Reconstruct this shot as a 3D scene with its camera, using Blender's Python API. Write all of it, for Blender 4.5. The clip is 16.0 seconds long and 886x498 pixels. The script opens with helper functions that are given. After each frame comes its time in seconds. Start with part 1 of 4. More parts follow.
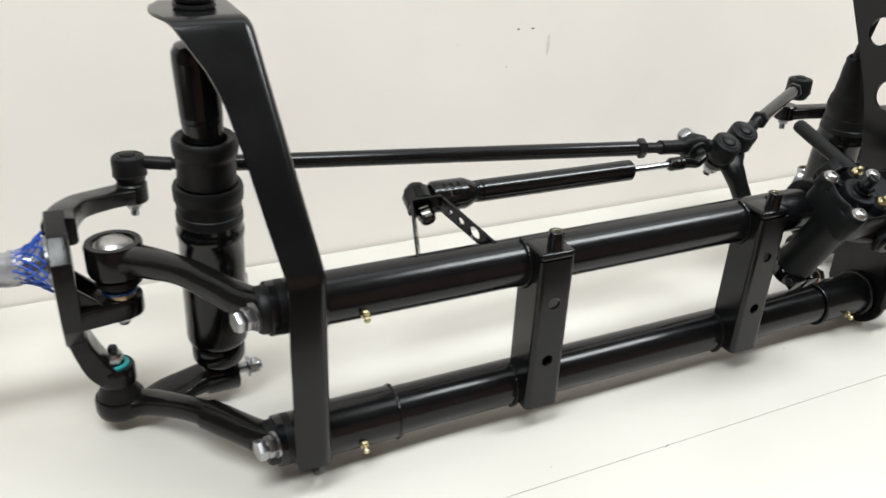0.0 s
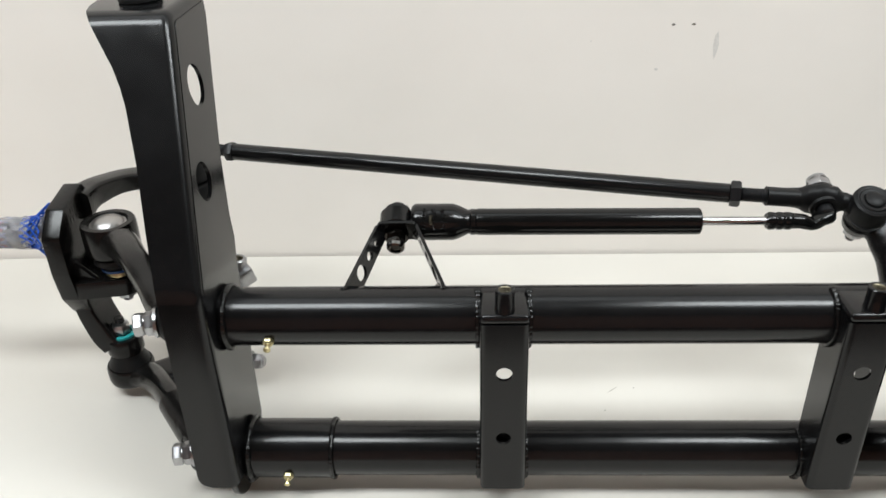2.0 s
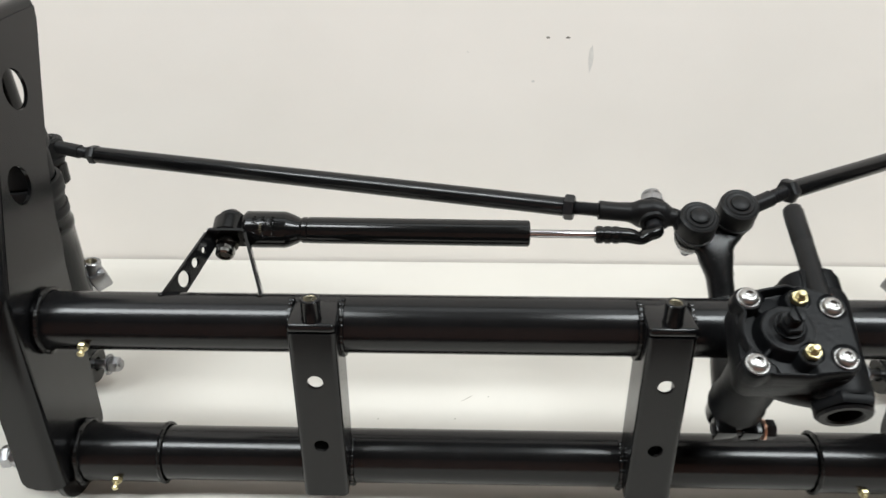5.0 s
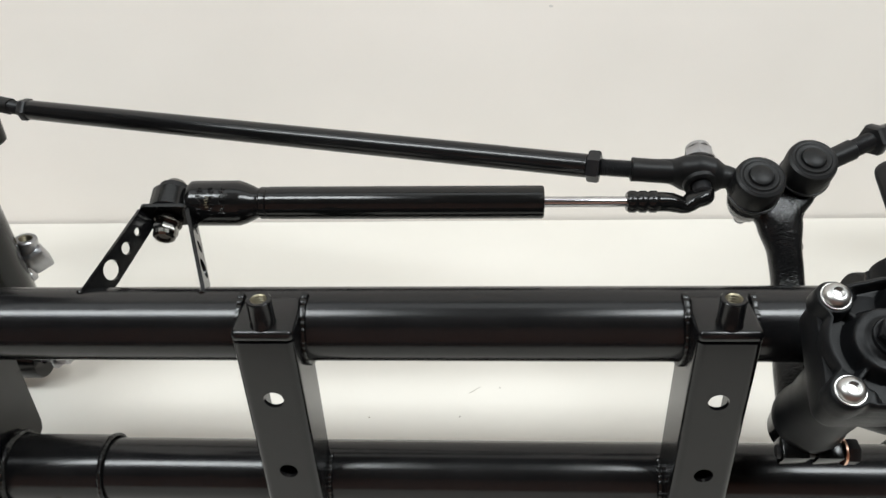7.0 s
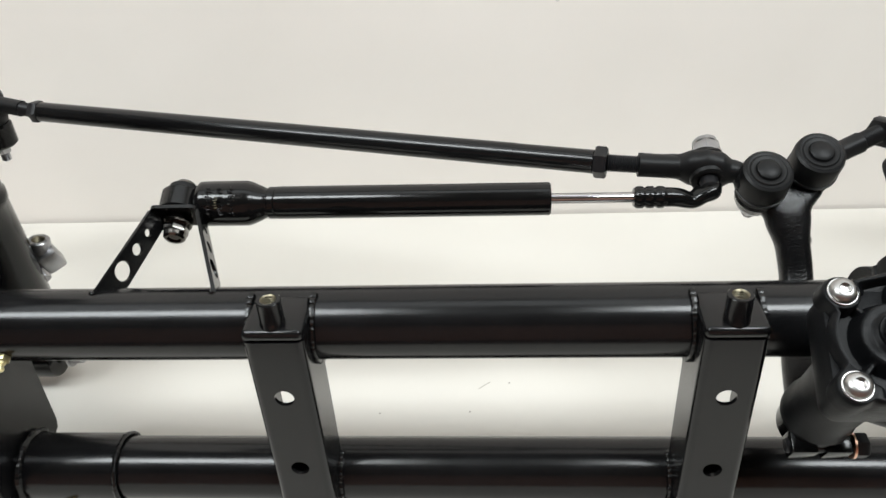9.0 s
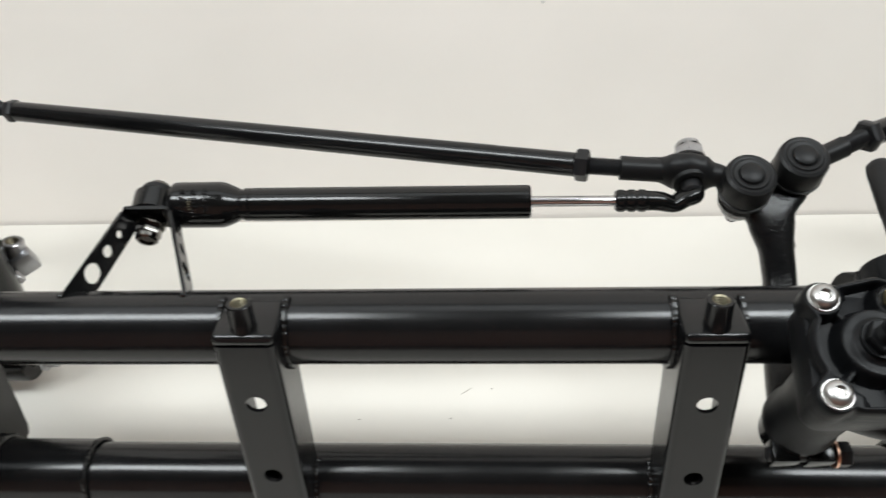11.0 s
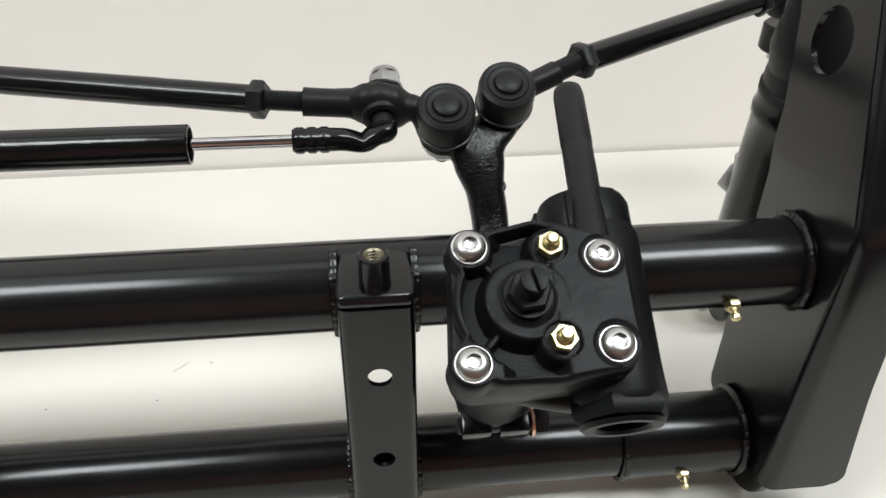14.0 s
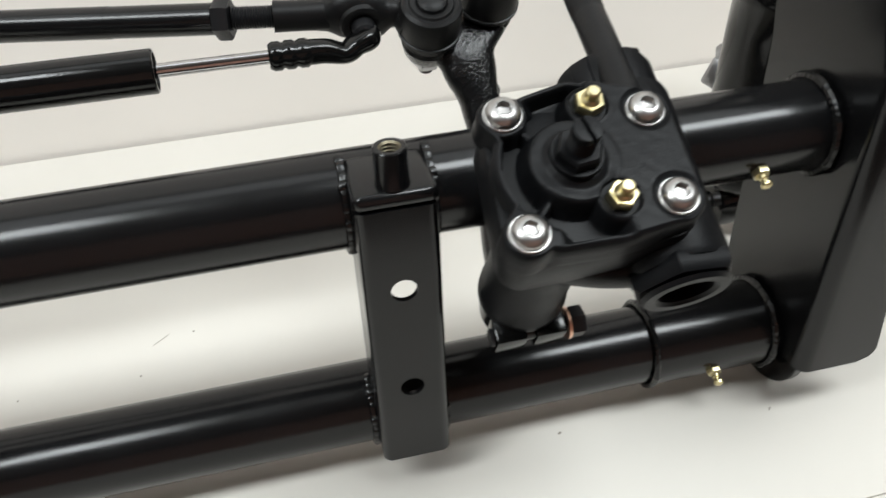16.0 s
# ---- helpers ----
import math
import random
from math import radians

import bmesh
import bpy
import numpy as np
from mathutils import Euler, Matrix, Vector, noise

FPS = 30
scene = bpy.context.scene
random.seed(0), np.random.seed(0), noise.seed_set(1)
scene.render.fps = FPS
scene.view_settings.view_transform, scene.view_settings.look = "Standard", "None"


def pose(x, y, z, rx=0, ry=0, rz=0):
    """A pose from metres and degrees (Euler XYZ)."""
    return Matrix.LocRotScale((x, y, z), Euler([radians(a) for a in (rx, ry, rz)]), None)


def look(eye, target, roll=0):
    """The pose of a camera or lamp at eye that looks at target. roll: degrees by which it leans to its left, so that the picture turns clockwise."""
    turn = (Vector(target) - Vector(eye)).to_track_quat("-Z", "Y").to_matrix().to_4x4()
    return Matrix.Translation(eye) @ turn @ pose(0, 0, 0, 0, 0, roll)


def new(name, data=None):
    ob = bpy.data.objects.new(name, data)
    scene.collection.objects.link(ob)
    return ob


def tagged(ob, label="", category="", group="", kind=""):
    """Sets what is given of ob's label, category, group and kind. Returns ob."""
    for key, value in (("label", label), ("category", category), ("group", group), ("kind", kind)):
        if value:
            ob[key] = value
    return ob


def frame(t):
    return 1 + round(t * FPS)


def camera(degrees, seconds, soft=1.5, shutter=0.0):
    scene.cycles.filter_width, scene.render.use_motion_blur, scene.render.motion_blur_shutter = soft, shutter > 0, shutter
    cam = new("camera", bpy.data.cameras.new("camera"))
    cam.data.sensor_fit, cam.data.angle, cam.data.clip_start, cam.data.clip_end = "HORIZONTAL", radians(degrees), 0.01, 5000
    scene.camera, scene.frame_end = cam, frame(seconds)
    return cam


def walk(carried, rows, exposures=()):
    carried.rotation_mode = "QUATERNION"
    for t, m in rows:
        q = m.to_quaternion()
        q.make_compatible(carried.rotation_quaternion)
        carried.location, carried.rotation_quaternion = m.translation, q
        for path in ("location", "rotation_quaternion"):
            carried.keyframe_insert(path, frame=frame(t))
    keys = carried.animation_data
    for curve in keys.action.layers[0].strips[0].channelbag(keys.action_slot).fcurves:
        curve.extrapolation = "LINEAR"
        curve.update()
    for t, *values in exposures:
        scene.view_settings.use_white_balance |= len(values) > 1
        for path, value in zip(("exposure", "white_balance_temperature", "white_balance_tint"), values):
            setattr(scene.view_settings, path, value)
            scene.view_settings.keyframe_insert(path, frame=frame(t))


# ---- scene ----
cam = camera(57.5, 16.0, shutter=0.3)
PATH = [
    (0, (-0.569, -0.594, 0.568), (0.233, 1.003, -0.331), 2.8),
    (0.3, (-0.498, -0.572, 0.557), (0.238, 1.031, -0.386), 2.6),
    (0.5, (-0.445, -0.569, 0.559), (0.147, 1.074, -0.416), 1.2),
    (0.7, (-0.382, -0.569, 0.546), (0.101, 1.104, -0.436), 1.3),
    (1, (-0.28, -0.583, 0.553), (-0.054, 1.13, -0.454), 0.8),
    (1.5, (-0.197, -0.579, 0.558), (-0.21, 1.155, -0.438), -1.5),
    (2, (-0.171, -0.546, 0.574), (-0.247, 1.198, -0.401), -1.7),
    (2.5, (-0.115, -0.557, 0.582), (-0.233, 1.207, -0.354), -1.3),
    (2.7, (-0.072, -0.6, 0.587), (-0.249, 1.169, -0.329), -1.0),
    (3, (-0.005, -0.667, 0.597), (-0.216, 1.113, -0.291), -0.4),
    (3.2, (0.022, -0.705, 0.601), (-0.203, 1.09, -0.253), -0.9),
    (3.5, (0.037, -0.731, 0.608), (-0.197, 1.061, -0.247), -1.9),
    (4, (0.043, -0.731, 0.601), (-0.184, 1.059, -0.262), -2.4),
    (4.5, (0.023, -0.65, 0.598), (-0.114, 1.116, -0.33), -1.6),
    (5, (-0.024, -0.545, 0.58), (-0.073, 1.204, -0.389), -0.2),
    (5.2, (-0.036, -0.505, 0.569), (-0.088, 1.224, -0.436), -0.9),
    (7.3, (0.003, -0.393, 0.534), (-0.128, 1.26, -0.585), -2.9),
    (7.5, (0.004, -0.391, 0.535), (-0.136, 1.256, -0.59), -3.2),
    (8, (0.005, -0.391, 0.535), (-0.137, 1.25, -0.599), -3.6),
    (8.5, (0.004, -0.396, 0.538), (-0.139, 1.247, -0.593), -3.7),
    (10.8, (-0.004, -0.396, 0.541), (-0.169, 1.253, -0.579), -3.8),
    (11, (0.013, -0.387, 0.532), (-0.12, 1.265, -0.587), -3.2),
    (11.5, (0.055, -0.349, 0.508), (0.035, 1.279, -0.654), -1.3),
    (12, (0.089, -0.323, 0.487), (0.148, 1.278, -0.71), 0.3),
    (12.5, (0.116, -0.315, 0.484), (0.213, 1.27, -0.732), 0.5),
    (13, (0.129, -0.314, 0.482), (0.261, 1.268, -0.733), 0.6),
    (13.5, (0.138, -0.313, 0.48), (0.297, 1.266, -0.737), 0.8),
    (14, (0.146, -0.316, 0.478), (0.316, 1.258, -0.745), 0.7),
    (14.5, (0.159, -0.324, 0.478), (0.314, 1.25, -0.746), -0.1),
    (15, (0.172, -0.336, 0.478), (0.303, 1.24, -0.746), -1.2),
    (15.5, (0.166, -0.345, 0.465), (0.304, 1.225, -0.767), -1.6),
    (15.7, (0.152, -0.335, 0.447), (0.338, 1.219, -0.799), -2.5),
    (16, (0.102, -0.311, 0.418), (0.429, 1.227, -0.818), -2.5),
]
EXPOSURES = [(0.0, 0.03), (0.5, 0.14), (1.0, -0.02), (1.5, -0.08), (3.5, -0.07), (5.0, -0.03), (8.0, 0.0), (14.0, 0.0), (16.0, -0.07)]
# Two ceiling panels, then a weak added fill that brightens the rear table.
LAMPS = [(-0.95, -0.48, 32.5, 1.2, 0.40), (0.95, -0.48, 34.0, 1.2, 0.40), (0.0, 0.14, 7.0, 3.0, 0.45)]
walk(cam, [(t, look(eye, target, roll)) for t, eye, target, roll in PATH], EXPOSURES)

# ---- light ----
world = bpy.data.worlds.new("room_world")
world.use_nodes = True
world.node_tree.nodes["Background"].inputs[0].default_value = (0.9, 0.92, 1.0, 1)
world.node_tree.nodes["Background"].inputs[1].default_value = 0.0
scene.world = world


def panel_or_fill(x, y, watts, sx, sy, colour):
    data = bpy.data.lights.new("panel_or_fill_light", "AREA")
    data.shape, data.size, data.size_y, data.energy, data.color = "RECTANGLE", sx, sy, watts, colour
    ob = new("panel_or_fill_light", data)
    ob.location = (x, y, 1.68)
    return ob


# The last row is an added fill, not a panel of the room.
for lx, ly, lw, lsx, lsy in LAMPS:
    panel_or_fill(lx, ly, lw, lsx, lsy, (0.925, 0.985, 1.0))


# ---- materials ----
def material(name, colour, rough=0.5, metal=0.0, grain=0.0, grain_size=600.0, mottle=0.0, mottle_size=12.0,
             coat=0.0, rough_var=0.0, spec=0.35):
    """A painted, cast or plated surface: grain is fine relief, mottle slow change of colour and gloss."""
    mat = bpy.data.materials.new(name)
    mat.use_nodes = True
    nodes, links = mat.node_tree.nodes, mat.node_tree.links
    bsdf = nodes["Principled BSDF"]
    bsdf.inputs["Base Color"].default_value = (*colour, 1)
    bsdf.inputs["Roughness"].default_value = rough
    bsdf.inputs["Metallic"].default_value = metal
    bsdf.inputs["Coat Weight"].default_value = coat
    bsdf.inputs["Coat Roughness"].default_value = 0.12
    bsdf.inputs["Specular IOR Level"].default_value = spec
    coords = nodes.new("ShaderNodeTexCoord")
    if mottle or rough_var:
        slow = nodes.new("ShaderNodeTexNoise")
        slow.inputs["Scale"].default_value = mottle_size
        slow.inputs["Detail"].default_value = 6.0
        links.new(coords.outputs["Object"], slow.inputs["Vector"])
        if mottle:
            ramp = nodes.new("ShaderNodeMapRange")
            ramp.inputs[1].default_value, ramp.inputs[2].default_value = 0.3, 0.7
            ramp.inputs[3].default_value, ramp.inputs[4].default_value = 1.0 - mottle, 1.0 + mottle
            links.new(slow.outputs["Fac"], ramp.inputs[0])
            mix = nodes.new("ShaderNodeMix")
            mix.data_type, mix.blend_type = "RGBA", "MULTIPLY"
            mix.inputs[0].default_value = 1.0
            mix.inputs[6].default_value = (*colour, 1)
            links.new(ramp.outputs[0], mix.inputs[7])
            links.new(mix.outputs[2], bsdf.inputs["Base Color"])
        if rough_var:
            rr = nodes.new("ShaderNodeMapRange")
            rr.inputs[1].default_value, rr.inputs[2].default_value = 0.3, 0.7
            rr.inputs[3].default_value, rr.inputs[4].default_value = rough - rough_var, rough + rough_var
            links.new(slow.outputs["Fac"], rr.inputs[0])
            links.new(rr.outputs[0], bsdf.inputs["Roughness"])
    if grain:
        fine = nodes.new("ShaderNodeTexNoise")
        fine.inputs["Scale"].default_value = grain_size
        fine.inputs["Detail"].default_value = 3.0
        links.new(coords.outputs["Object"], fine.inputs["Vector"])
        bump = nodes.new("ShaderNodeBump")
        bump.inputs["Strength"].default_value = grain
        bump.inputs["Distance"].default_value = 0.0006
        links.new(fine.outputs["Fac"], bump.inputs["Height"])
        links.new(bump.outputs["Normal"], bsdf.inputs["Normal"])
    return mat


SATIN = material("satin_black_powder_coat", (0.0045, 0.0045, 0.0048), 0.205, grain=0.012, grain_size=1200, mottle=0.15, mottle_size=30, rough_var=0.025, spec=0.35)
GLOSS = material("gloss_black_paint", (0.0035, 0.0035, 0.0035), 0.14, grain=0.10, grain_size=500, rough_var=0.04, mottle_size=60)
ARM = material("black_dipped_steel", (0.005, 0.0046, 0.0044), 0.20, grain=0.30, grain_size=300, rough_var=0.06, mottle_size=50, spec=0.27)
CASTGLOSS = material("gloss_black_cast_iron", (0.004, 0.004, 0.0042), 0.17, grain=0.85, grain_size=600, rough_var=0.05, mottle_size=40)
CAST = material("matt_black_cast_housing", (0.0046, 0.0048, 0.0054), 0.43, grain=0.22, grain_size=900, mottle=0.2, mottle_size=45, rough_var=0.06, spec=0.145)
RUBBER = material("black_rubber", (0.0065, 0.0065, 0.0068), 0.45, grain=0.2, grain_size=700, mottle=0.15, mottle_size=60, spec=0.22)
DARKNUT = material("black_oxide_steel", (0.010, 0.010, 0.011), 0.38, metal=0.2, grain=0.2, grain_size=800)
WELD = material("painted_weld_bead", (0.004, 0.004, 0.004), 0.22, grain=0.6, grain_size=420)
ZINC = material("bright_zinc_plate", (0.38, 0.38, 0.39), 0.28, metal=1.0, grain=0.15, grain_size=900, mottle=0.12, mottle_size=90)
STEEL = material("stainless_steel", (0.42, 0.41, 0.40), 0.34, metal=1.0, mottle=0.08, mottle_size=120)
CHROME = material("chrome_rod", (0.55, 0.54, 0.55), 0.10, metal=1.0, mottle=0.05, mottle_size=40)
BRASS = material("yellow_passivated_brass", (0.62, 0.54, 0.31), 0.3, metal=1.0, mottle=0.2, mottle_size=250)
COPPER = material("copper_washer", (0.72, 0.45, 0.33), 0.3, metal=1.0, mottle=0.1, mottle_size=150)
TEAL = material("teal_nylon_ring", (0.02, 0.30, 0.30), 0.4, mottle=0.1, mottle_size=150)
BLUERING = material("blue_boot_ring", (0.01, 0.06, 0.22), 0.4, mottle=0.1, mottle_size=150)
BLUENET = material("blue_plastic_net", (0.01, 0.07, 0.40), 0.35, mottle=0.2, mottle_size=150)
PALENET = material("pale_blue_plastic_net", (0.36, 0.36, 0.62), 0.35, mottle=0.2, mottle_size=150)
PINKNET = material("pink_plastic_net", (0.62, 0.10, 0.14), 0.35, mottle=0.2, mottle_size=150)
BORE_SHADE = material("painted_bore_shade", (0.004, 0.004, 0.004), 0.7, mottle=0.1, mottle_size=90)
SPECK = material("dark_speck", (0.16, 0.145, 0.12), 0.7, mottle=0.2, mottle_size=400)
CRUMB = material("grey_brown_crumb", (0.30, 0.27, 0.23), 0.7, mottle=0.2, mottle_size=400)
FAINT = material("faint_grey_scuff", (0.69, 0.66, 0.625), 0.6, mottle=0.08, mottle_size=300)
NICKEL = material("dark_nickel_plate", (0.17, 0.16, 0.15), 0.16, metal=1.0, mottle=0.2, mottle_size=120)
OLDSTEEL = material("dull_cut_thread", (0.17, 0.15, 0.105), 0.40, metal=1.0, mottle=0.2, mottle_size=200)
STAMP = material("pale_stamped_ink", (0.09, 0.075, 0.045), 0.5, mottle=0.5, mottle_size=700)


def wrap_film():
    mat = bpy.data.materials.new("clear_plastic_film")
    mat.use_nodes = True
    b = mat.node_tree.nodes["Principled BSDF"]
    b.inputs["Base Color"].default_value = (0.88, 0.88, 0.92, 1)
    b.inputs["Roughness"].default_value = 0.12
    b.inputs["Transmission Weight"].default_value = 0.80
    b.inputs["IOR"].default_value = 1.35
    return mat


FILM = wrap_film()


def board(name, colour, stain, rough, streak):
    """White painted board: slow stains, brushed streaks along its length and a fine tooth."""
    mat = material(name, colour, rough, grain=0.06, grain_size=350)
    nodes, links = mat.node_tree.nodes, mat.node_tree.links
    bsdf = nodes["Principled BSDF"]
    coords = nodes.new("ShaderNodeTexCoord")
    mapping = nodes.new("ShaderNodeMapping")
    mapping.inputs["Scale"].default_value = streak
    links.new(coords.outputs["Object"], mapping.inputs["Vector"])
    drag = nodes.new("ShaderNodeTexNoise")
    drag.inputs["Scale"].default_value, drag.inputs["Detail"].default_value = 5.0, 7.0
    links.new(mapping.outputs[0], drag.inputs["Vector"])
    blot = nodes.new("ShaderNodeTexNoise")
    blot.inputs["Scale"].default_value, blot.inputs["Detail"].default_value = 3.2, 5.0
    links.new(coords.outputs["Object"], blot.inputs["Vector"])
    add = nodes.new("ShaderNodeMath")
    add.operation = "ADD"
    links.new(drag.outputs["Fac"], add.inputs[0])
    links.new(blot.outputs["Fac"], add.inputs[1])
    span = nodes.new("ShaderNodeMapRange")
    span.inputs[1].default_value, span.inputs[2].default_value = 0.65, 1.35
    links.new(add.outputs[0], span.inputs[0])
    mix = nodes.new("ShaderNodeMix")
    mix.data_type = "RGBA"
    mix.inputs[6].default_value, mix.inputs[7].default_value = (*stain, 1), (*colour, 1)
    links.new(span.outputs[0], mix.inputs[0])
    links.new(mix.outputs[2], bsdf.inputs["Base Color"])
    return mat


TABLEWHITE = board("white_table_laminate", (0.676, 0.646, 0.596), (0.638, 0.604, 0.552), 0.38, (0.9, 1.3, 1))
WALLWHITE = board("white_wall_paint", (0.865, 0.815, 0.765), (0.808, 0.760, 0.708), 0.55, (0.8, 1, 1.3))
# Tones of the unseen room, picked for what the black parts reflect.
ROOMWALL = board("unseen_side_wall", (0.26, 0.24, 0.22), (0.22, 0.20, 0.18), 0.6, (0.5, 0.5, 3))
FRONTWALL = board("brown_reflection_wall", (0.80, 0.46, 0.36), (0.70, 0.39, 0.30), 0.6, (0.5, 0.5, 3))
CEILING = board("unseen_grey_ceiling", (0.34, 0.33, 0.32), (0.30, 0.29, 0.28), 0.7, (1, 1, 1))
FLOOR = board("unseen_brown_floor", (0.10, 0.068, 0.054), (0.08, 0.055, 0.044), 0.5, (0.4, 3, 1))


# ---- mesh helpers ----
def vec(*p):
    return Vector(p)


def facing(axis, turn=0.0):
    """A turn that lays local z along axis."""
    q = Vector(axis).normalized().to_track_quat("Z", "Y")
    return q.to_matrix().to_4x4() @ Matrix.Rotation(radians(turn), 4, "Z")


def lathe(bm, profile, at, axis, seg=32, turn=0.0):
    """Revolve (radius, height) pairs round axis from at; a zero radius closes the end."""
    m = Matrix.Translation(at) @ facing(axis, turn)
    rings = []
    for r, h in profile:
        if r <= 1e-6:
            rings.append([bm.verts.new(m @ Vector((0, 0, h)))])
        else:
            rings.append([bm.verts.new(m @ Vector((r * math.cos(2 * math.pi * k / seg), r * math.sin(2 * math.pi * k / seg), h))) for k in range(seg)])
    for a, b in zip(rings, rings[1:]):
        if len(a) == 1 and len(b) == 1:
            continue
        for k in range(seg):
            n = (k + 1) % seg
            if len(a) == 1:
                bm.faces.new((a[0], b[n], b[k]))
            elif len(b) == 1:
                bm.faces.new((a[k], a[n], b[0]))
            else:
                bm.faces.new((a[k], a[n], b[n], b[k]))
    return bm


def solid(r, h0, h1, edge=0.0008):
    """The profile of a closed round bar with eased edges."""
    return [(0, h0), (r - edge, h0), (r, h0 + edge), (r, h1 - edge), (r - edge, h1), (0, h1)]


def bar(bm, p, q, r, edge=0.0008, seg=28):
    p, q = Vector(p), Vector(q)
    return lathe(bm, solid(r, 0, (q - p).length, edge), p, q - p, seg)


def hexagon(bm, at, axis, across, height, turn=0.0, bore=0.0):
    """A chamfered hexagon nut or head."""
    R = across / math.sqrt(3)
    c = min(0.12 * across, 0.3 * height)
    start = [(bore, 0)] if bore else [(0, 0)]
    end = [(bore, height), (bore, 0)] if bore else [(0, height)]
    prof = start + [(R * 0.93, 0), (R, c * 0.6), (R, height - c * 0.6), (R * 0.90, height)] + end
    return lathe(bm, prof, at, axis, 6, turn)


def thread(r, h0, h1, pitch=0.00125, depth=0.0006):
    """The profile of a threaded bar."""
    out, h = [(0, h0), (r - depth, h0)], h0
    while h < h1 - pitch:
        out += [(r, h + pitch * 0.4), (r - depth, h + pitch * 0.9)]
        h += pitch
    return out + [(r - depth, h1), (0, h1)]


def sweep(bm, points, sizes, up=(0, 0, 1), seg=20, steps=6, e=0.8):
    """A smooth bar through points; sizes are (half width, half height) at each point."""
    pts = [Vector(p) for p in points]
    n = len(pts)
    path, dims = [], []
    for i in range(n - 1):
        p0, p1, p2, p3 = pts[max(i - 1, 0)], pts[i], pts[i + 1], pts[min(i + 2, n - 1)]
        for k in range(steps + (i == n - 2)):
            u = k / steps
            path.append(0.5 * ((2 * p1) + (p2 - p0) * u + (2 * p0 - 5 * p1 + 4 * p2 - p3) * u * u + (3 * p1 - p0 - 3 * p2 + p3) * u ** 3))
            s = u * u * (3 - 2 * u)
            dims.append([a + (b - a) * s for a, b in zip(sizes[i], sizes[i + 1])])
    rings = []
    for i, p in enumerate(path):
        t = (path[min(i + 1, len(path) - 1)] - path[max(i - 1, 0)]).normalized()
        side = t.cross(Vector(up)).normalized()
        top = side.cross(t).normalized()
        ring = []
        for k in range(seg):
            a = 2 * math.pi * k / seg
            ca, sa = math.cos(a), math.sin(a)
            ring.append(bm.verts.new(p + side * dims[i][0] * math.copysign(abs(ca) ** e, ca) + top * dims[i][1] * math.copysign(abs(sa) ** e, sa)))
        rings.append(ring)
    for a, b in zip(rings, rings[1:]):
        for k in range(seg):
            bm.faces.new((a[k], a[(k + 1) % seg], b[(k + 1) % seg], b[k]))
    bm.faces.new(list(reversed(rings[0])))
    bm.faces.new(rings[-1])
    return bm


def plate(bm, outline, holes, m, thick, bevel=0.0):
    """A flat plate from a 2D outline with round holes (u, v, radius), extruded along local z by thick."""
    flat = bmesh.new()
    loops = [[(u, v) for u, v in outline]]
    for u, v, r in holes:
        loops.append([(u + r * math.cos(2 * math.pi * k / 28), v + r * math.sin(2 * math.pi * k / 28)) for k in range(28)])
    edges = []
    for loop in loops:
        vs = [flat.verts.new((u, v, 0)) for u, v in loop]
        edges += [flat.edges.new((vs[k], vs[(k + 1) % len(vs)])) for k in range(len(vs))]
    bmesh.ops.triangle_fill(flat, use_beauty=True, use_dissolve=False, edges=edges)
    made = bmesh.ops.extrude_face_region(flat, geom=flat.faces[:])
    bmesh.ops.translate(flat, verts=[g for g in made["geom"] if isinstance(g, bmesh.types.BMVert)], vec=(0, 0, thick))
    bmesh.ops.recalc_face_normals(flat, faces=flat.faces)
    if bevel:
        rim = [e for e in flat.edges if e.is_manifold and e.calc_face_angle(0) > 1.0]
        bmesh.ops.bevel(flat, geom=rim, offset=bevel, segments=2, affect="EDGES", profile=0.6)
    join(bm, flat, m)
    return bm


def join(bm, other, m=Matrix()):
    """Copy another bmesh into bm through m, and free it."""
    table = {v: bm.verts.new(m @ v.co) for v in other.verts}
    for f in other.faces:
        bm.faces.new([table[v] for v in f.verts])
    other.free()
    return bm


def block(bm, m, size, bevel=0.001, segments=2):
    box = bmesh.new()
    bmesh.ops.create_cube(box, size=1.0)
    bmesh.ops.scale(box, verts=box.verts, vec=size)
    if bevel:
        bmesh.ops.bevel(box, geom=box.edges[:], offset=bevel, segments=segments, affect="EDGES", profile=0.5)
    return join(bm, box, m)


def sheet(bm, rows, thick):
    """A bent sheet through rows of points, thickened to one side."""
    flat = bmesh.new()
    grid = [[flat.verts.new(p) for p in row] for row in rows]
    for a, b in zip(grid, grid[1:]):
        for k in range(len(a) - 1):
            flat.faces.new((a[k], a[k + 1], b[k + 1], b[k]))
    bmesh.ops.recalc_face_normals(flat, faces=flat.faces)
    bmesh.ops.solidify(flat, geom=flat.faces[:], thickness=thick)
    bmesh.ops.recalc_face_normals(flat, faces=flat.faces)
    return join(bm, flat)


def rounded(points, radii, steps=6):
    """A 2D outline with its corners rounded."""
    out = []
    n = len(points)
    for i, (p, r) in enumerate(zip(points, radii)):
        p, a, b = Vector(p), Vector(points[i - 1]), Vector(points[(i + 1) % n])
        if r <= 0:
            out.append(tuple(p))
            continue
        da, db = (a - p).normalized(), (b - p).normalized()
        half = da.angle(db) / 2
        reach = min(r / math.tan(half), 0.48 * (a - p).length, 0.48 * (b - p).length)
        s, e = p + da * reach, p + db * reach
        for k in range(steps + 1):
            u = k / steps
            out.append(tuple((1 - u) ** 2 * s + 2 * u * (1 - u) * p + u * u * e))
    return out


